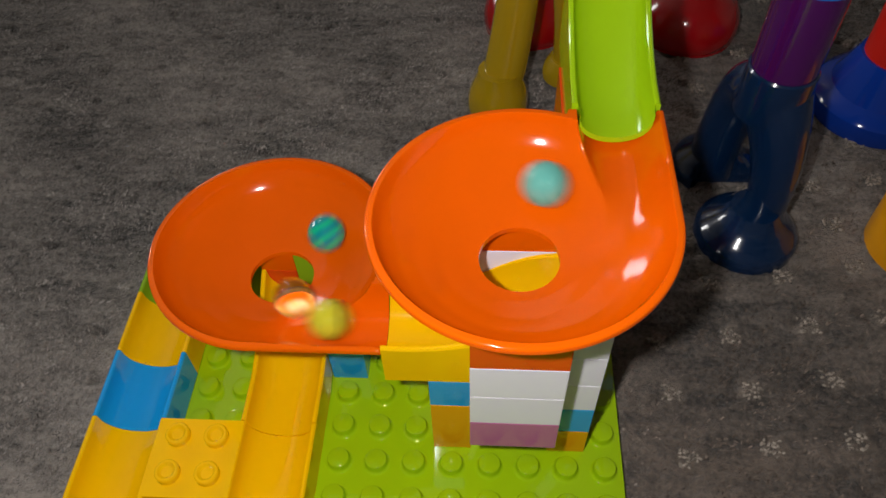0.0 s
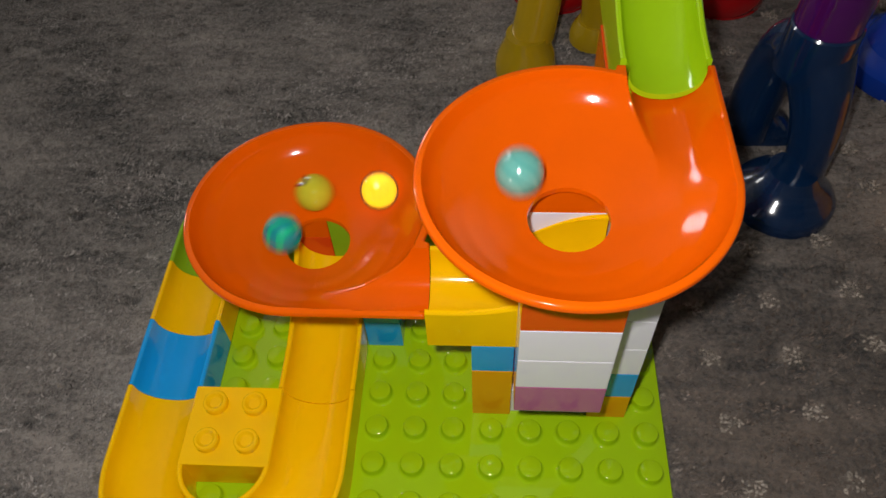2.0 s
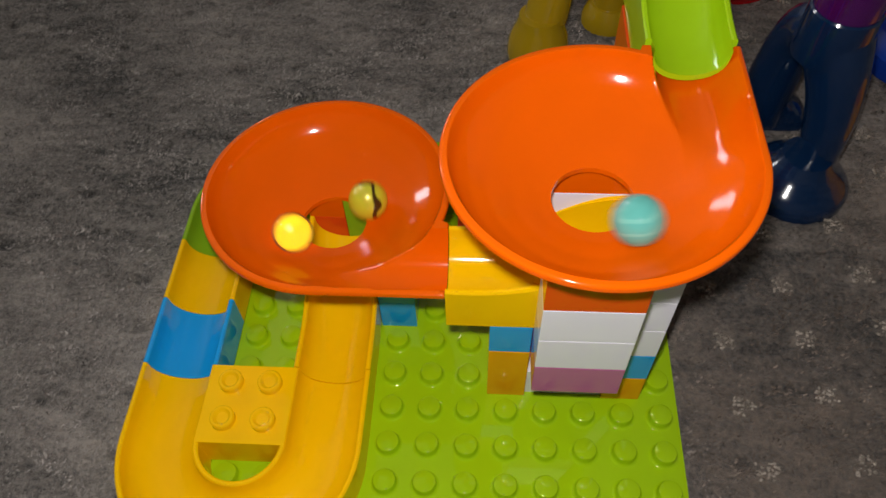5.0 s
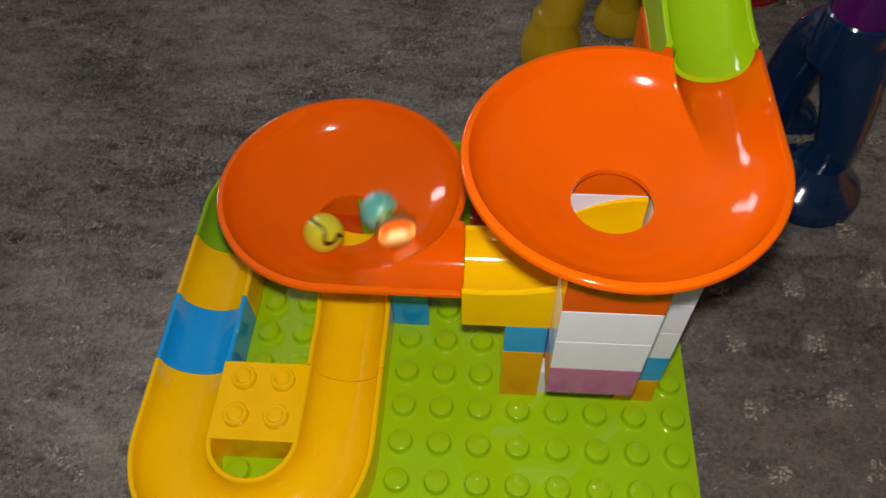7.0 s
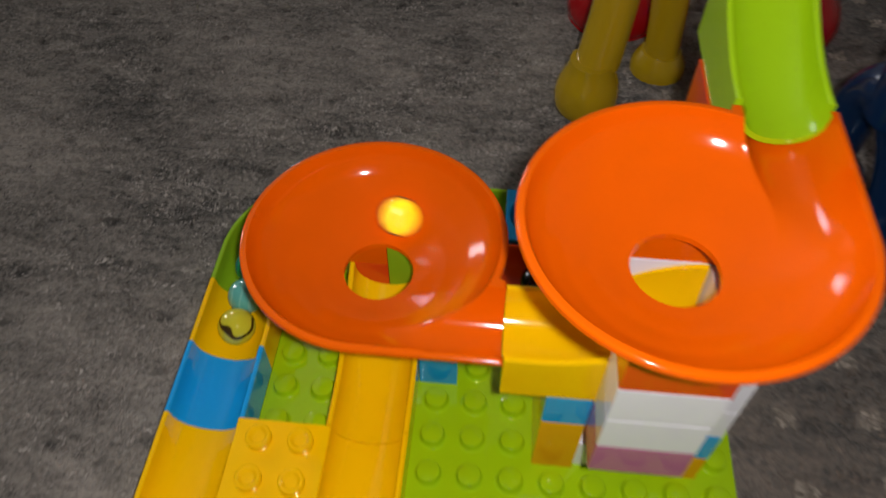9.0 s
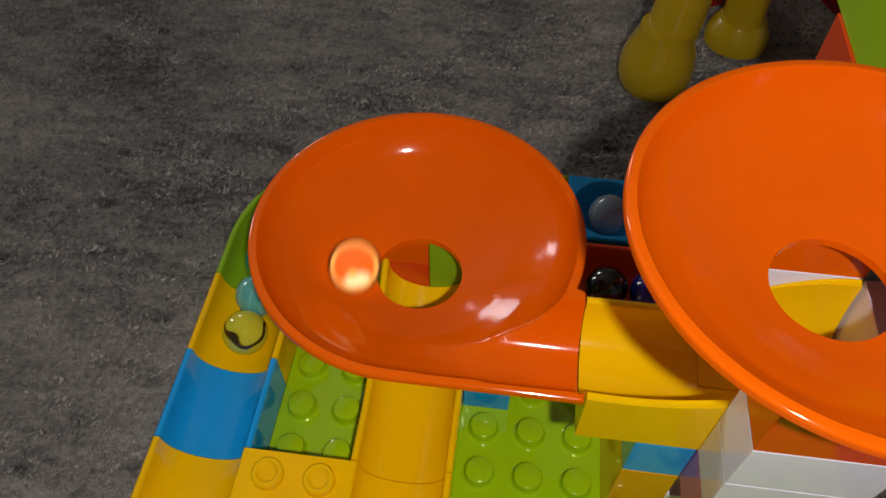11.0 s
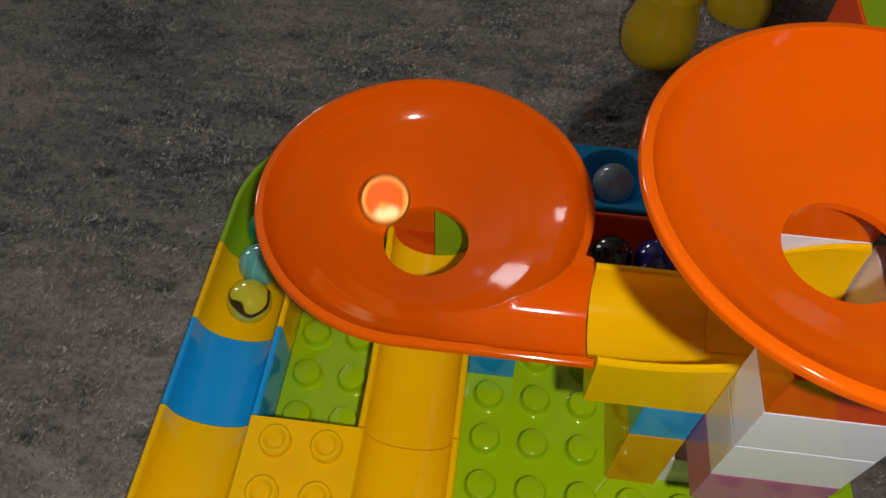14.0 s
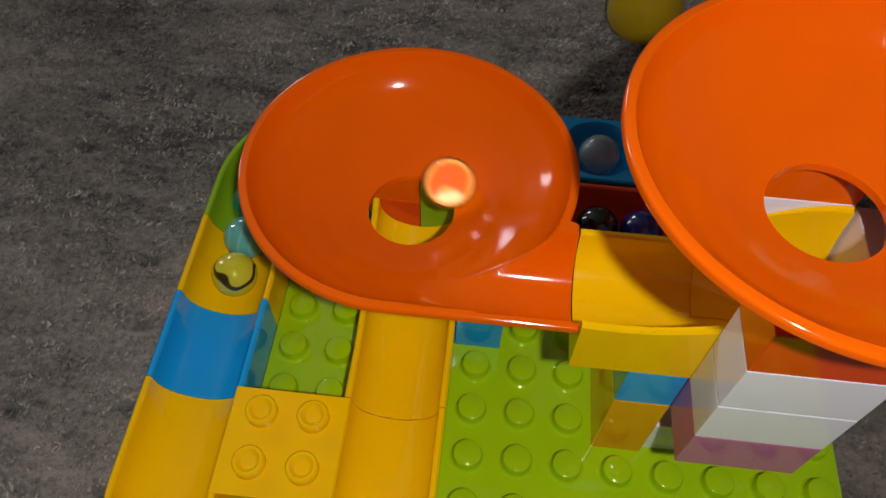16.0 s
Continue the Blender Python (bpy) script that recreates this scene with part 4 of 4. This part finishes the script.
yellow_ring()


# ---------------------------------------------------------------- places of the rolling marbles: seconds, x, y, z
B_ROWS = [
    (0, -0.0064, 0.1038, 0.0658), (0.1, -0.0064, 0.0811, 0.0648), (0.2, -0.0263, 0.0669, 0.0654), (0.3, -0.0442, 0.0805, 0.0648), (0.4, -0.0360, 0.1031, 0.0636),
    (0.5, -0.0132, 0.1079, 0.0653), (0.6, -0.0043, 0.0890, 0.0649), (0.7, -0.0179, 0.0680, 0.0654), (0.8, -0.0386, 0.0721, 0.0651), (0.9, -0.0397, 0.0942, 0.0628),
    (1, -0.0239, 0.1083, 0.0642), (1.1, -0.0112, 0.0988, 0.0633), (1.2, -0.0129, 0.0803, 0.0629), (1.3, -0.0258, 0.0680, 0.0651), (1.4, -0.0394, 0.0815, 0.0631),
    (1.5, -0.0355, 0.1017, 0.0631), (1.6, -0.0196, 0.1079, 0.0642), (1.7, -0.0095, 0.0922, 0.0630), (1.8, -0.0149, 0.0740, 0.0640), (1.9, -0.0298, 0.0723, 0.0638),
    (2, -0.0376, 0.0874, 0.0623), (2.1, -0.0306, 0.1056, 0.0634), (2.2, -0.0179, 0.1040, 0.0632), (2.3, -0.0113, 0.0871, 0.0625), (2.4, -0.0167, 0.0717, 0.0644),
    (2.5, -0.0290, 0.0768, 0.0624), (2.6, -0.0316, 0.0919, 0.0592), (2.7, -0.0240, 0.0860, 0.0320), (2.8, -0.0240, 0.0430, 0.0127), (2.9, -0.0262, -0.0038, 0.0127),
    (3, -0.0560, -0.0240, 0.0127), (3.1, -0.0850, -0.0056, 0.0127), (3.2, -0.0880, 0.0135, 0.0127), (3.3, -0.0880, 0.0416, 0.0127), (3.4, -0.0880, 0.0697, 0.0127),
    (3.5, -0.0880, 0.0906, 0.0127), (3.6, -0.0890, 0.1040, 0.0127), (3.7, -0.0890, 0.1160, 0.0127), (16, -0.0890, 0.1160, 0.0127),
]
Y_ROWS = [
    (0, 0.0028, 0.0569, 0.0719), (0.1, -0.0335, 0.0611, 0.0689), (0.2, -0.0547, 0.0948, 0.0694), (0.3, -0.0419, 0.1170, 0.0711), (0.4, -0.0104, 0.1093, 0.0664),
    (0.5, 0.0018, 0.0778, 0.0688), (0.6, -0.0132, 0.0590, 0.0708), (0.7, -0.0387, 0.0723, 0.0652), (0.8, -0.0437, 0.1046, 0.0663), (0.9, -0.0254, 0.1155, 0.0673),
    (1, -0.0088, 0.0966, 0.0637), (1.1, -0.0106, 0.0715, 0.0657), (1.2, -0.0284, 0.0692, 0.0648), (1.3, -0.0414, 0.0867, 0.0634), (1.4, -0.0337, 0.1087, 0.0650),
    (1.5, -0.0176, 0.1073, 0.0642), (1.6, -0.0075, 0.0855, 0.0638), (1.7, -0.0176, 0.0705, 0.0647), (1.8, -0.0330, 0.0751, 0.0632), (1.9, -0.0384, 0.0937, 0.0627),
    (2, -0.0274, 0.1081, 0.0641), (2.1, -0.0133, 0.0992, 0.0630), (2.2, -0.0088, 0.0813, 0.0639), (2.3, -0.0203, 0.0720, 0.0638), (2.4, -0.0363, 0.0776, 0.0631),
    (2.5, -0.0398, 0.0961, 0.0631), (2.6, -0.0246, 0.1082, 0.0640), (2.7, -0.0100, 0.1025, 0.0645), (2.8, -0.0109, 0.0809, 0.0632), (2.9, -0.0241, 0.0692, 0.0647),
    (3, -0.0375, 0.0797, 0.0630), (3.1, -0.0360, 0.1006, 0.0630), (3.2, -0.0209, 0.1093, 0.0646), (3.3, -0.0095, 0.0952, 0.0633), (3.4, -0.0125, 0.0752, 0.0642),
    (3.5, -0.0273, 0.0699, 0.0644), (3.6, -0.0388, 0.0864, 0.0627), (3.7, -0.0318, 0.1039, 0.0632), (3.8, -0.0149, 0.1017, 0.0632), (3.9, -0.0099, 0.0856, 0.0631),
    (4, -0.0221, 0.0743, 0.0631), (4.1, -0.0376, 0.0803, 0.0631), (4.2, -0.0390, 0.0967, 0.0632), (4.3, -0.0249, 0.1053, 0.0632), (4.4, -0.0111, 0.0966, 0.0631),
    (4.5, -0.0125, 0.0805, 0.0631), (4.6, -0.0274, 0.0743, 0.0630), (4.7, -0.0397, 0.0844, 0.0630), (4.8, -0.0366, 0.0999, 0.0631), (4.9, -0.0216, 0.1047, 0.0631),
    (5, -0.0102, 0.0939, 0.0630), (5.1, -0.0139, 0.0789, 0.0630), (5.2, -0.0288, 0.0747, 0.0630), (5.3, -0.0398, 0.0853, 0.0630), (5.4, -0.0363, 0.1002, 0.0631),
    (5.5, -0.0218, 0.1047, 0.0631), (5.6, -0.0105, 0.0948, 0.0630), (5.7, -0.0131, 0.0801, 0.0630), (5.8, -0.0267, 0.0744, 0.0629), (5.9, -0.0360, 0.0838, 0.0622),
    (6, -0.0313, 0.1013, 0.0624), (6.1, -0.0179, 0.1049, 0.0634), (6.2, -0.0104, 0.0917, 0.0628), (6.3, -0.0180, 0.0773, 0.0626), (6.4, -0.0296, 0.0747, 0.0630),
    (6.5, -0.0363, 0.0853, 0.0621), (6.6, -0.0286, 0.1021, 0.0624), (6.7, -0.0169, 0.1038, 0.0633), (6.8, -0.0112, 0.0890, 0.0625), (6.9, -0.0182, 0.0751, 0.0632),
    (7, -0.0319, 0.0754, 0.0630), (7.1, -0.0354, 0.0895, 0.0616), (7.2, -0.0207, 0.0981, 0.0613), (7.3, -0.0155, 0.0812, 0.0623), (7.4, -0.0237, 0.0677, 0.0652),
    (7.5, -0.0328, 0.0763, 0.0629), (7.6, -0.0220, 0.0830, 0.0450), (7.7, -0.0240, 0.0696, 0.0127), (7.8, -0.0240, 0.0226, 0.0127), (7.9, -0.0334, -0.0146, 0.0127),
    (8, -0.0678, -0.0218, 0.0127), (8.1, -0.0879, 0.0050, 0.0127), (8.2, -0.0880, 0.0203, 0.0127), (8.3, -0.0880, 0.0443, 0.0127), (8.4, -0.0880, 0.0800, 0.0127),
    (8.5, -0.0880, 0.0840, 0.0127), (16, -0.0880, 0.0840, 0.0127),
]
L_ROWS = [
    (0, -0.0145, 0.0709, 0.0650), (0.1, -0.0354, 0.0830, 0.0621), (0.2, -0.0397, 0.1056, 0.0653), (0.3, -0.0247, 0.1122, 0.0655), (0.4, -0.0074, 0.0923, 0.0638),
    (0.5, -0.0097, 0.0657, 0.0681), (0.6, -0.0299, 0.0641, 0.0670), (0.7, -0.0436, 0.0903, 0.0639), (0.8, -0.0309, 0.1159, 0.0679), (0.9, -0.0088, 0.1109, 0.0676),
    (1, -0.0034, 0.0818, 0.0656), (1.1, -0.0242, 0.0587, 0.0694), (1.2, -0.0459, 0.0733, 0.0673), (1.3, -0.0422, 0.1047, 0.0656), (1.4, -0.0163, 0.1178, 0.0693),
    (1.5, 0.0009, 0.0989, 0.0679), (1.6, -0.0119, 0.0704, 0.0657), (1.7, -0.0408, 0.0656, 0.0684), (1.8, -0.0506, 0.0849, 0.0672), (1.9, -0.0272, 0.1093, 0.0646),
    (2, 0.0010, 0.1049, 0.0694), (2.1, 0.0009, 0.0854, 0.0672), (2.2, -0.0280, 0.0705, 0.0642), (2.3, -0.0524, 0.0826, 0.0683), (2.4, -0.0441, 0.1033, 0.0660),
    (2.5, -0.0122, 0.1053, 0.0646), (2.6, 0.0039, 0.0852, 0.0688), (2.7, -0.0121, 0.0715, 0.0652), (2.8, -0.0425, 0.0789, 0.0648), (2.9, -0.0499, 0.1000, 0.0678),
    (3, -0.0274, 0.1092, 0.0645), (3.1, -0.0023, 0.0924, 0.0656), (3.2, -0.0036, 0.0704, 0.0683), (3.3, -0.0277, 0.0705, 0.0642), (3.4, -0.0466, 0.0923, 0.0652),
    (3.5, -0.0372, 0.1097, 0.0661), (3.6, -0.0125, 0.1020, 0.0637), (3.7, -0.0024, 0.0796, 0.0665), (3.8, -0.0230, 0.0654, 0.0662), (3.9, -0.0450, 0.0766, 0.0660),
    (4, -0.0451, 0.1010, 0.0658), (4.1, -0.0239, 0.1122, 0.0656), (4.2, -0.0045, 0.0986, 0.0655), (4.3, -0.0080, 0.0755, 0.0653), (4.4, -0.0299, 0.0685, 0.0651),
    (4.5, -0.0456, 0.0847, 0.0650), (4.6, -0.0378, 0.1056, 0.0648), (4.7, -0.0160, 0.1076, 0.0647), (4.8, -0.0052, 0.0890, 0.0646), (4.9, -0.0174, 0.0718, 0.0643),
    (5, -0.0378, 0.0756, 0.0642), (5.1, -0.0426, 0.0953, 0.0641), (5.2, -0.0267, 0.1075, 0.0640), (5.3, -0.0095, 0.0980, 0.0638), (5.4, -0.0116, 0.0789, 0.0635),
    (5.5, -0.0295, 0.0734, 0.0634), (5.6, -0.0412, 0.0877, 0.0633), (5.7, -0.0328, 0.1035, 0.0632), (5.8, -0.0153, 0.1016, 0.0630), (5.9, -0.0118, 0.0779, 0.0637),
    (6, -0.0229, 0.0671, 0.0654), (6.1, -0.0346, 0.0818, 0.0622), (6.2, -0.0312, 0.1038, 0.0629), (6.3, -0.0186, 0.1088, 0.0647), (6.4, -0.0081, 0.0864, 0.0635),
    (6.5, -0.0136, 0.0648, 0.0677), (6.6, -0.0372, 0.0693, 0.0659), (6.7, -0.0458, 0.0976, 0.0654), (6.8, -0.0264, 0.1169, 0.0682), (6.9, -0.0047, 0.1053, 0.0670),
    (7, -0.0031, 0.0766, 0.0668), (7.1, -0.0253, 0.0569, 0.0707), (7.2, -0.0482, 0.0776, 0.0672), (7.3, -0.0401, 0.1066, 0.0655), (7.4, -0.0120, 0.1132, 0.0678),
    (7.5, 0.0028, 0.0921, 0.0680), (7.6, -0.0140, 0.0684, 0.0660), (7.7, -0.0436, 0.0745, 0.0661), (7.8, -0.0490, 0.0984, 0.0671), (7.9, -0.0235, 0.1108, 0.0652),
    (8, 0.0005, 0.0952, 0.0673), (8.1, -0.0045, 0.0730, 0.0671), (8.2, -0.0320, 0.0700, 0.0648), (8.3, -0.0474, 0.0908, 0.0655), (8.4, -0.0326, 0.1095, 0.0652),
    (8.5, -0.0084, 0.1019, 0.0648), (8.6, -0.0035, 0.0800, 0.0658), (8.7, -0.0236, 0.0725, 0.0634), (8.8, -0.0443, 0.0853, 0.0644), (8.9, -0.0404, 0.1071, 0.0659),
    (9, -0.0186, 0.1086, 0.0647), (9.1, -0.0035, 0.0864, 0.0651), (9.2, -0.0136, 0.0695, 0.0655), (9.3, -0.0383, 0.0711, 0.0656), (9.4, -0.0469, 0.0942, 0.0656),
    (9.5, -0.0295, 0.1112, 0.0655), (9.6, -0.0070, 0.1024, 0.0654), (9.7, -0.0058, 0.0785, 0.0653), (9.8, -0.0268, 0.0677, 0.0652), (9.9, -0.0453, 0.0822, 0.0651),
    (10, -0.0397, 0.1048, 0.0652), (10.1, -0.0170, 0.1091, 0.0651), (10.2, -0.0038, 0.0905, 0.0650), (10.3, -0.0151, 0.0710, 0.0649), (10.4, -0.0374, 0.0730, 0.0648),
    (10.5, -0.0449, 0.0938, 0.0648), (10.6, -0.0292, 0.1092, 0.0647), (10.7, -0.0089, 0.1016, 0.0647), (10.8, -0.0073, 0.0802, 0.0646), (10.9, -0.0258, 0.0697, 0.0644),
    (11, -0.0429, 0.0819, 0.0645), (11.1, -0.0392, 0.1024, 0.0644), (11.2, -0.0193, 0.1077, 0.0644), (11.3, -0.0061, 0.0923, 0.0642), (11.4, -0.0106, 0.0764, 0.0643),
    (11.5, -0.0300, 0.0739, 0.0632), (11.6, -0.0430, 0.0902, 0.0638), (11.7, -0.0341, 0.1035, 0.0633), (11.8, -0.0137, 0.1011, 0.0632), (11.9, -0.0041, 0.0876, 0.0648),
    (12, -0.0125, 0.0761, 0.0639), (12.1, -0.0365, 0.0791, 0.0630), (12.2, -0.0427, 0.0934, 0.0639), (12.3, -0.0319, 0.1023, 0.0627), (12.4, -0.0111, 0.0984, 0.0633),
    (12.5, -0.0070, 0.0841, 0.0640), (12.6, -0.0176, 0.0759, 0.0629), (12.7, -0.0376, 0.0818, 0.0628), (12.8, -0.0395, 0.0957, 0.0631), (12.9, -0.0274, 0.1029, 0.0625),
    (13, -0.0090, 0.0960, 0.0636), (13.1, -0.0086, 0.0829, 0.0637), (13.2, -0.0191, 0.0763, 0.0627), (13.3, -0.0381, 0.0825, 0.0629), (13.4, -0.0387, 0.0972, 0.0631),
    (13.5, -0.0278, 0.1032, 0.0625), (13.6, -0.0103, 0.0949, 0.0630), (13.7, -0.0091, 0.0812, 0.0638), (13.8, -0.0201, 0.0750, 0.0630), (13.9, -0.0373, 0.0821, 0.0627),
    (14, -0.0384, 0.0966, 0.0629), (14.1, -0.0280, 0.1019, 0.0623), (14.2, -0.0115, 0.0963, 0.0628), (14.3, -0.0110, 0.0843, 0.0627), (14.4, -0.0214, 0.0770, 0.0623),
    (14.5, -0.0374, 0.0825, 0.0627), (14.6, -0.0360, 0.0952, 0.0621), (14.7, -0.0247, 0.1008, 0.0620), (14.8, -0.0099, 0.0947, 0.0631), (14.9, -0.0112, 0.0833, 0.0629),
    (15, -0.0219, 0.0783, 0.0619), (15.1, -0.0369, 0.0832, 0.0624), (15.2, -0.0365, 0.0946, 0.0623), (15.3, -0.0262, 0.1011, 0.0620), (15.4, -0.0116, 0.0942, 0.0626),
    (15.5, -0.0112, 0.0813, 0.0631), (15.6, -0.0199, 0.0754, 0.0629), (15.7, -0.0358, 0.0789, 0.0629), (15.8, -0.0360, 0.0917, 0.0620), (15.9, -0.0278, 0.0993, 0.0615),
    (16, -0.0136, 0.0946, 0.0622),
]
M_ROWS = [
    (0, 0.0796, 0.0793, 0.1236), (0.1, 0.0983, 0.0641, 0.1256), (0.2, 0.0837, 0.0415, 0.1220), (0.3, 0.0527, 0.0395, 0.1246), (0.4, 0.0426, 0.0581, 0.1263),
    (0.5, 0.0643, 0.0727, 0.1212), (0.6, 0.0938, 0.0649, 0.1234), (0.7, 0.0951, 0.0466, 0.1245), (0.8, 0.0673, 0.0417, 0.1207), (0.9, 0.0444, 0.0553, 0.1254),
    (1, 0.0498, 0.0702, 0.1246), (1.1, 0.0777, 0.0679, 0.1198), (1.2, 0.0957, 0.0527, 0.1240), (1.3, 0.0838, 0.0413, 0.1220), (1.4, 0.0550, 0.0500, 0.1215),
    (1.5, 0.0453, 0.0684, 0.1262), (1.6, 0.0614, 0.0723, 0.1216), (1.7, 0.0839, 0.0525, 0.1199), (1.8, 0.0844, 0.0332, 0.1251), (1.9, 0.0663, 0.0400, 0.1214),
    (2, 0.0553, 0.0672, 0.1220), (2.1, 0.0635, 0.0803, 0.1242), (2.2, 0.0806, 0.0639, 0.1195), (2.3, 0.0839, 0.0383, 0.1229), (2.4, 0.0706, 0.0347, 0.1229),
    (2.5, 0.0567, 0.0559, 0.1205), (2.6, 0.0615, 0.0772, 0.1232), (2.7, 0.0773, 0.0726, 0.1210), (2.8, 0.0838, 0.0476, 0.1205), (2.9, 0.0726, 0.0327, 0.1237),
    (3, 0.0584, 0.0469, 0.1209), (3.1, 0.0587, 0.0718, 0.1220), (3.2, 0.0742, 0.0761, 0.1218), (3.3, 0.0855, 0.0568, 0.1202), (3.4, 0.0794, 0.0380, 0.1222),
    (3.5, 0.0624, 0.0405, 0.1217), (3.6, 0.0549, 0.0614, 0.1212), (3.7, 0.0675, 0.0756, 0.1218), (3.8, 0.0869, 0.0688, 0.1219), (3.9, 0.0889, 0.0483, 0.1219),
    (4, 0.0708, 0.0378, 0.1219), (4.1, 0.0538, 0.0502, 0.1219), (4.2, 0.0583, 0.0709, 0.1220), (4.3, 0.0795, 0.0748, 0.1220), (4.4, 0.0912, 0.0566, 0.1220),
    (4.5, 0.0788, 0.0388, 0.1220), (4.6, 0.0573, 0.0439, 0.1220), (4.7, 0.0544, 0.0659, 0.1221), (4.8, 0.0741, 0.0765, 0.1221), (4.9, 0.0910, 0.0614, 0.1221),
    (5, 0.0824, 0.0403, 0.1221), (5.1, 0.0594, 0.0416, 0.1221), (5.2, 0.0532, 0.0639, 0.1222), (5.3, 0.0727, 0.0769, 0.1222), (5.4, 0.0911, 0.0621, 0.1222),
    (5.5, 0.0824, 0.0400, 0.1222), (5.6, 0.0584, 0.0420, 0.1222), (5.7, 0.0730, 0.0450, 0.1170), (5.8, 0.0750, 0.0550, 0.0900), (5.9, 0.0520, 0.0560, 0.0710),
    (6, 0.0222, 0.0554, 0.0725), (6.1, -0.0221, 0.0592, 0.0692), (6.2, -0.0575, 0.0916, 0.0712), (6.3, -0.0409, 0.1156, 0.0699), (6.4, -0.0063, 0.1095, 0.0678),
    (6.5, 0.0015, 0.0793, 0.0681), (6.6, -0.0168, 0.0638, 0.0676), (6.7, -0.0378, 0.0795, 0.0632), (6.8, -0.0377, 0.1050, 0.0645), (6.9, -0.0199, 0.1073, 0.0640),
    (7, -0.0113, 0.0880, 0.0625), (7.1, -0.0209, 0.0738, 0.0632), (7.2, -0.0327, 0.0772, 0.0628), (7.3, -0.0273, 0.0940, 0.0597), (7.4, -0.0240, 0.0820, 0.0300),
    (7.5, -0.0240, 0.0303, 0.0127), (7.6, -0.0406, -0.0200, 0.0127), (7.7, -0.0696, -0.0210, 0.0127), (7.8, -0.0864, -0.0019, 0.0127), (7.9, -0.0880, 0.0223, 0.0127),
    (8, -0.0880, 0.0556, 0.0127), (8.1, -0.0880, 0.0856, 0.0127), (8.2, -0.0880, 0.0960, 0.0127), (8.3, -0.0880, 0.1000, 0.0127), (16, -0.0880, 0.1000, 0.0127),
]


# ---------------------------------------------------------------- what moves
def motions():
    def roll_rows(rows, spin):
        """Rows of place with a slow tumble along the way."""
        last = rows[-2][0]
        turns = [round(max(0.0, last - t) * 10) for t, *_ in rows]
        return [(t, pose(x, y, z, *(spin * a * k for a in (1.0, 0.3, 0.5)))) for k, (t, x, y, z) in zip(turns, rows)]

    walk(mint, roll_rows(M_ROWS, 30))
    walk(teal, roll_rows(B_ROWS, 37))
    walk(lemon, roll_rows(Y_ROWS, 41))
    # disc turned to the camera: yellow first, then orange, edge once a round
    # both points are camera eyes; edge-on turns stand in for the light going out
    front, late_eye = Vector((0.045, -0.095, 0.30)), Vector((-0.002, -0.046, 0.244))
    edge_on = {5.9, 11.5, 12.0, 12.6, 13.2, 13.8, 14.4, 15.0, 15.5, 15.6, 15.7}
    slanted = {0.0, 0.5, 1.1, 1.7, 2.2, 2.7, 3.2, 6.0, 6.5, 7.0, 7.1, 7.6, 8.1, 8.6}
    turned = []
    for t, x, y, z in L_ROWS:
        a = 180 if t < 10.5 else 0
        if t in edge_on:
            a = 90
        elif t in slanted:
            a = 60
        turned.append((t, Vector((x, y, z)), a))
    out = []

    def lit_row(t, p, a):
        face = ((front if t < 10.5 else late_eye) - p).to_track_quat("Z", "Y").to_matrix().to_4x4()
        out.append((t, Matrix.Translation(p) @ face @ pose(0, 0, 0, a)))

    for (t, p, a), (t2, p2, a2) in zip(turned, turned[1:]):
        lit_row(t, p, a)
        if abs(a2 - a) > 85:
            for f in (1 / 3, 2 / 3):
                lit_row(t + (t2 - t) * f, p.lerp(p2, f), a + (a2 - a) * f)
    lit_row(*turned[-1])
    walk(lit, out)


motions()
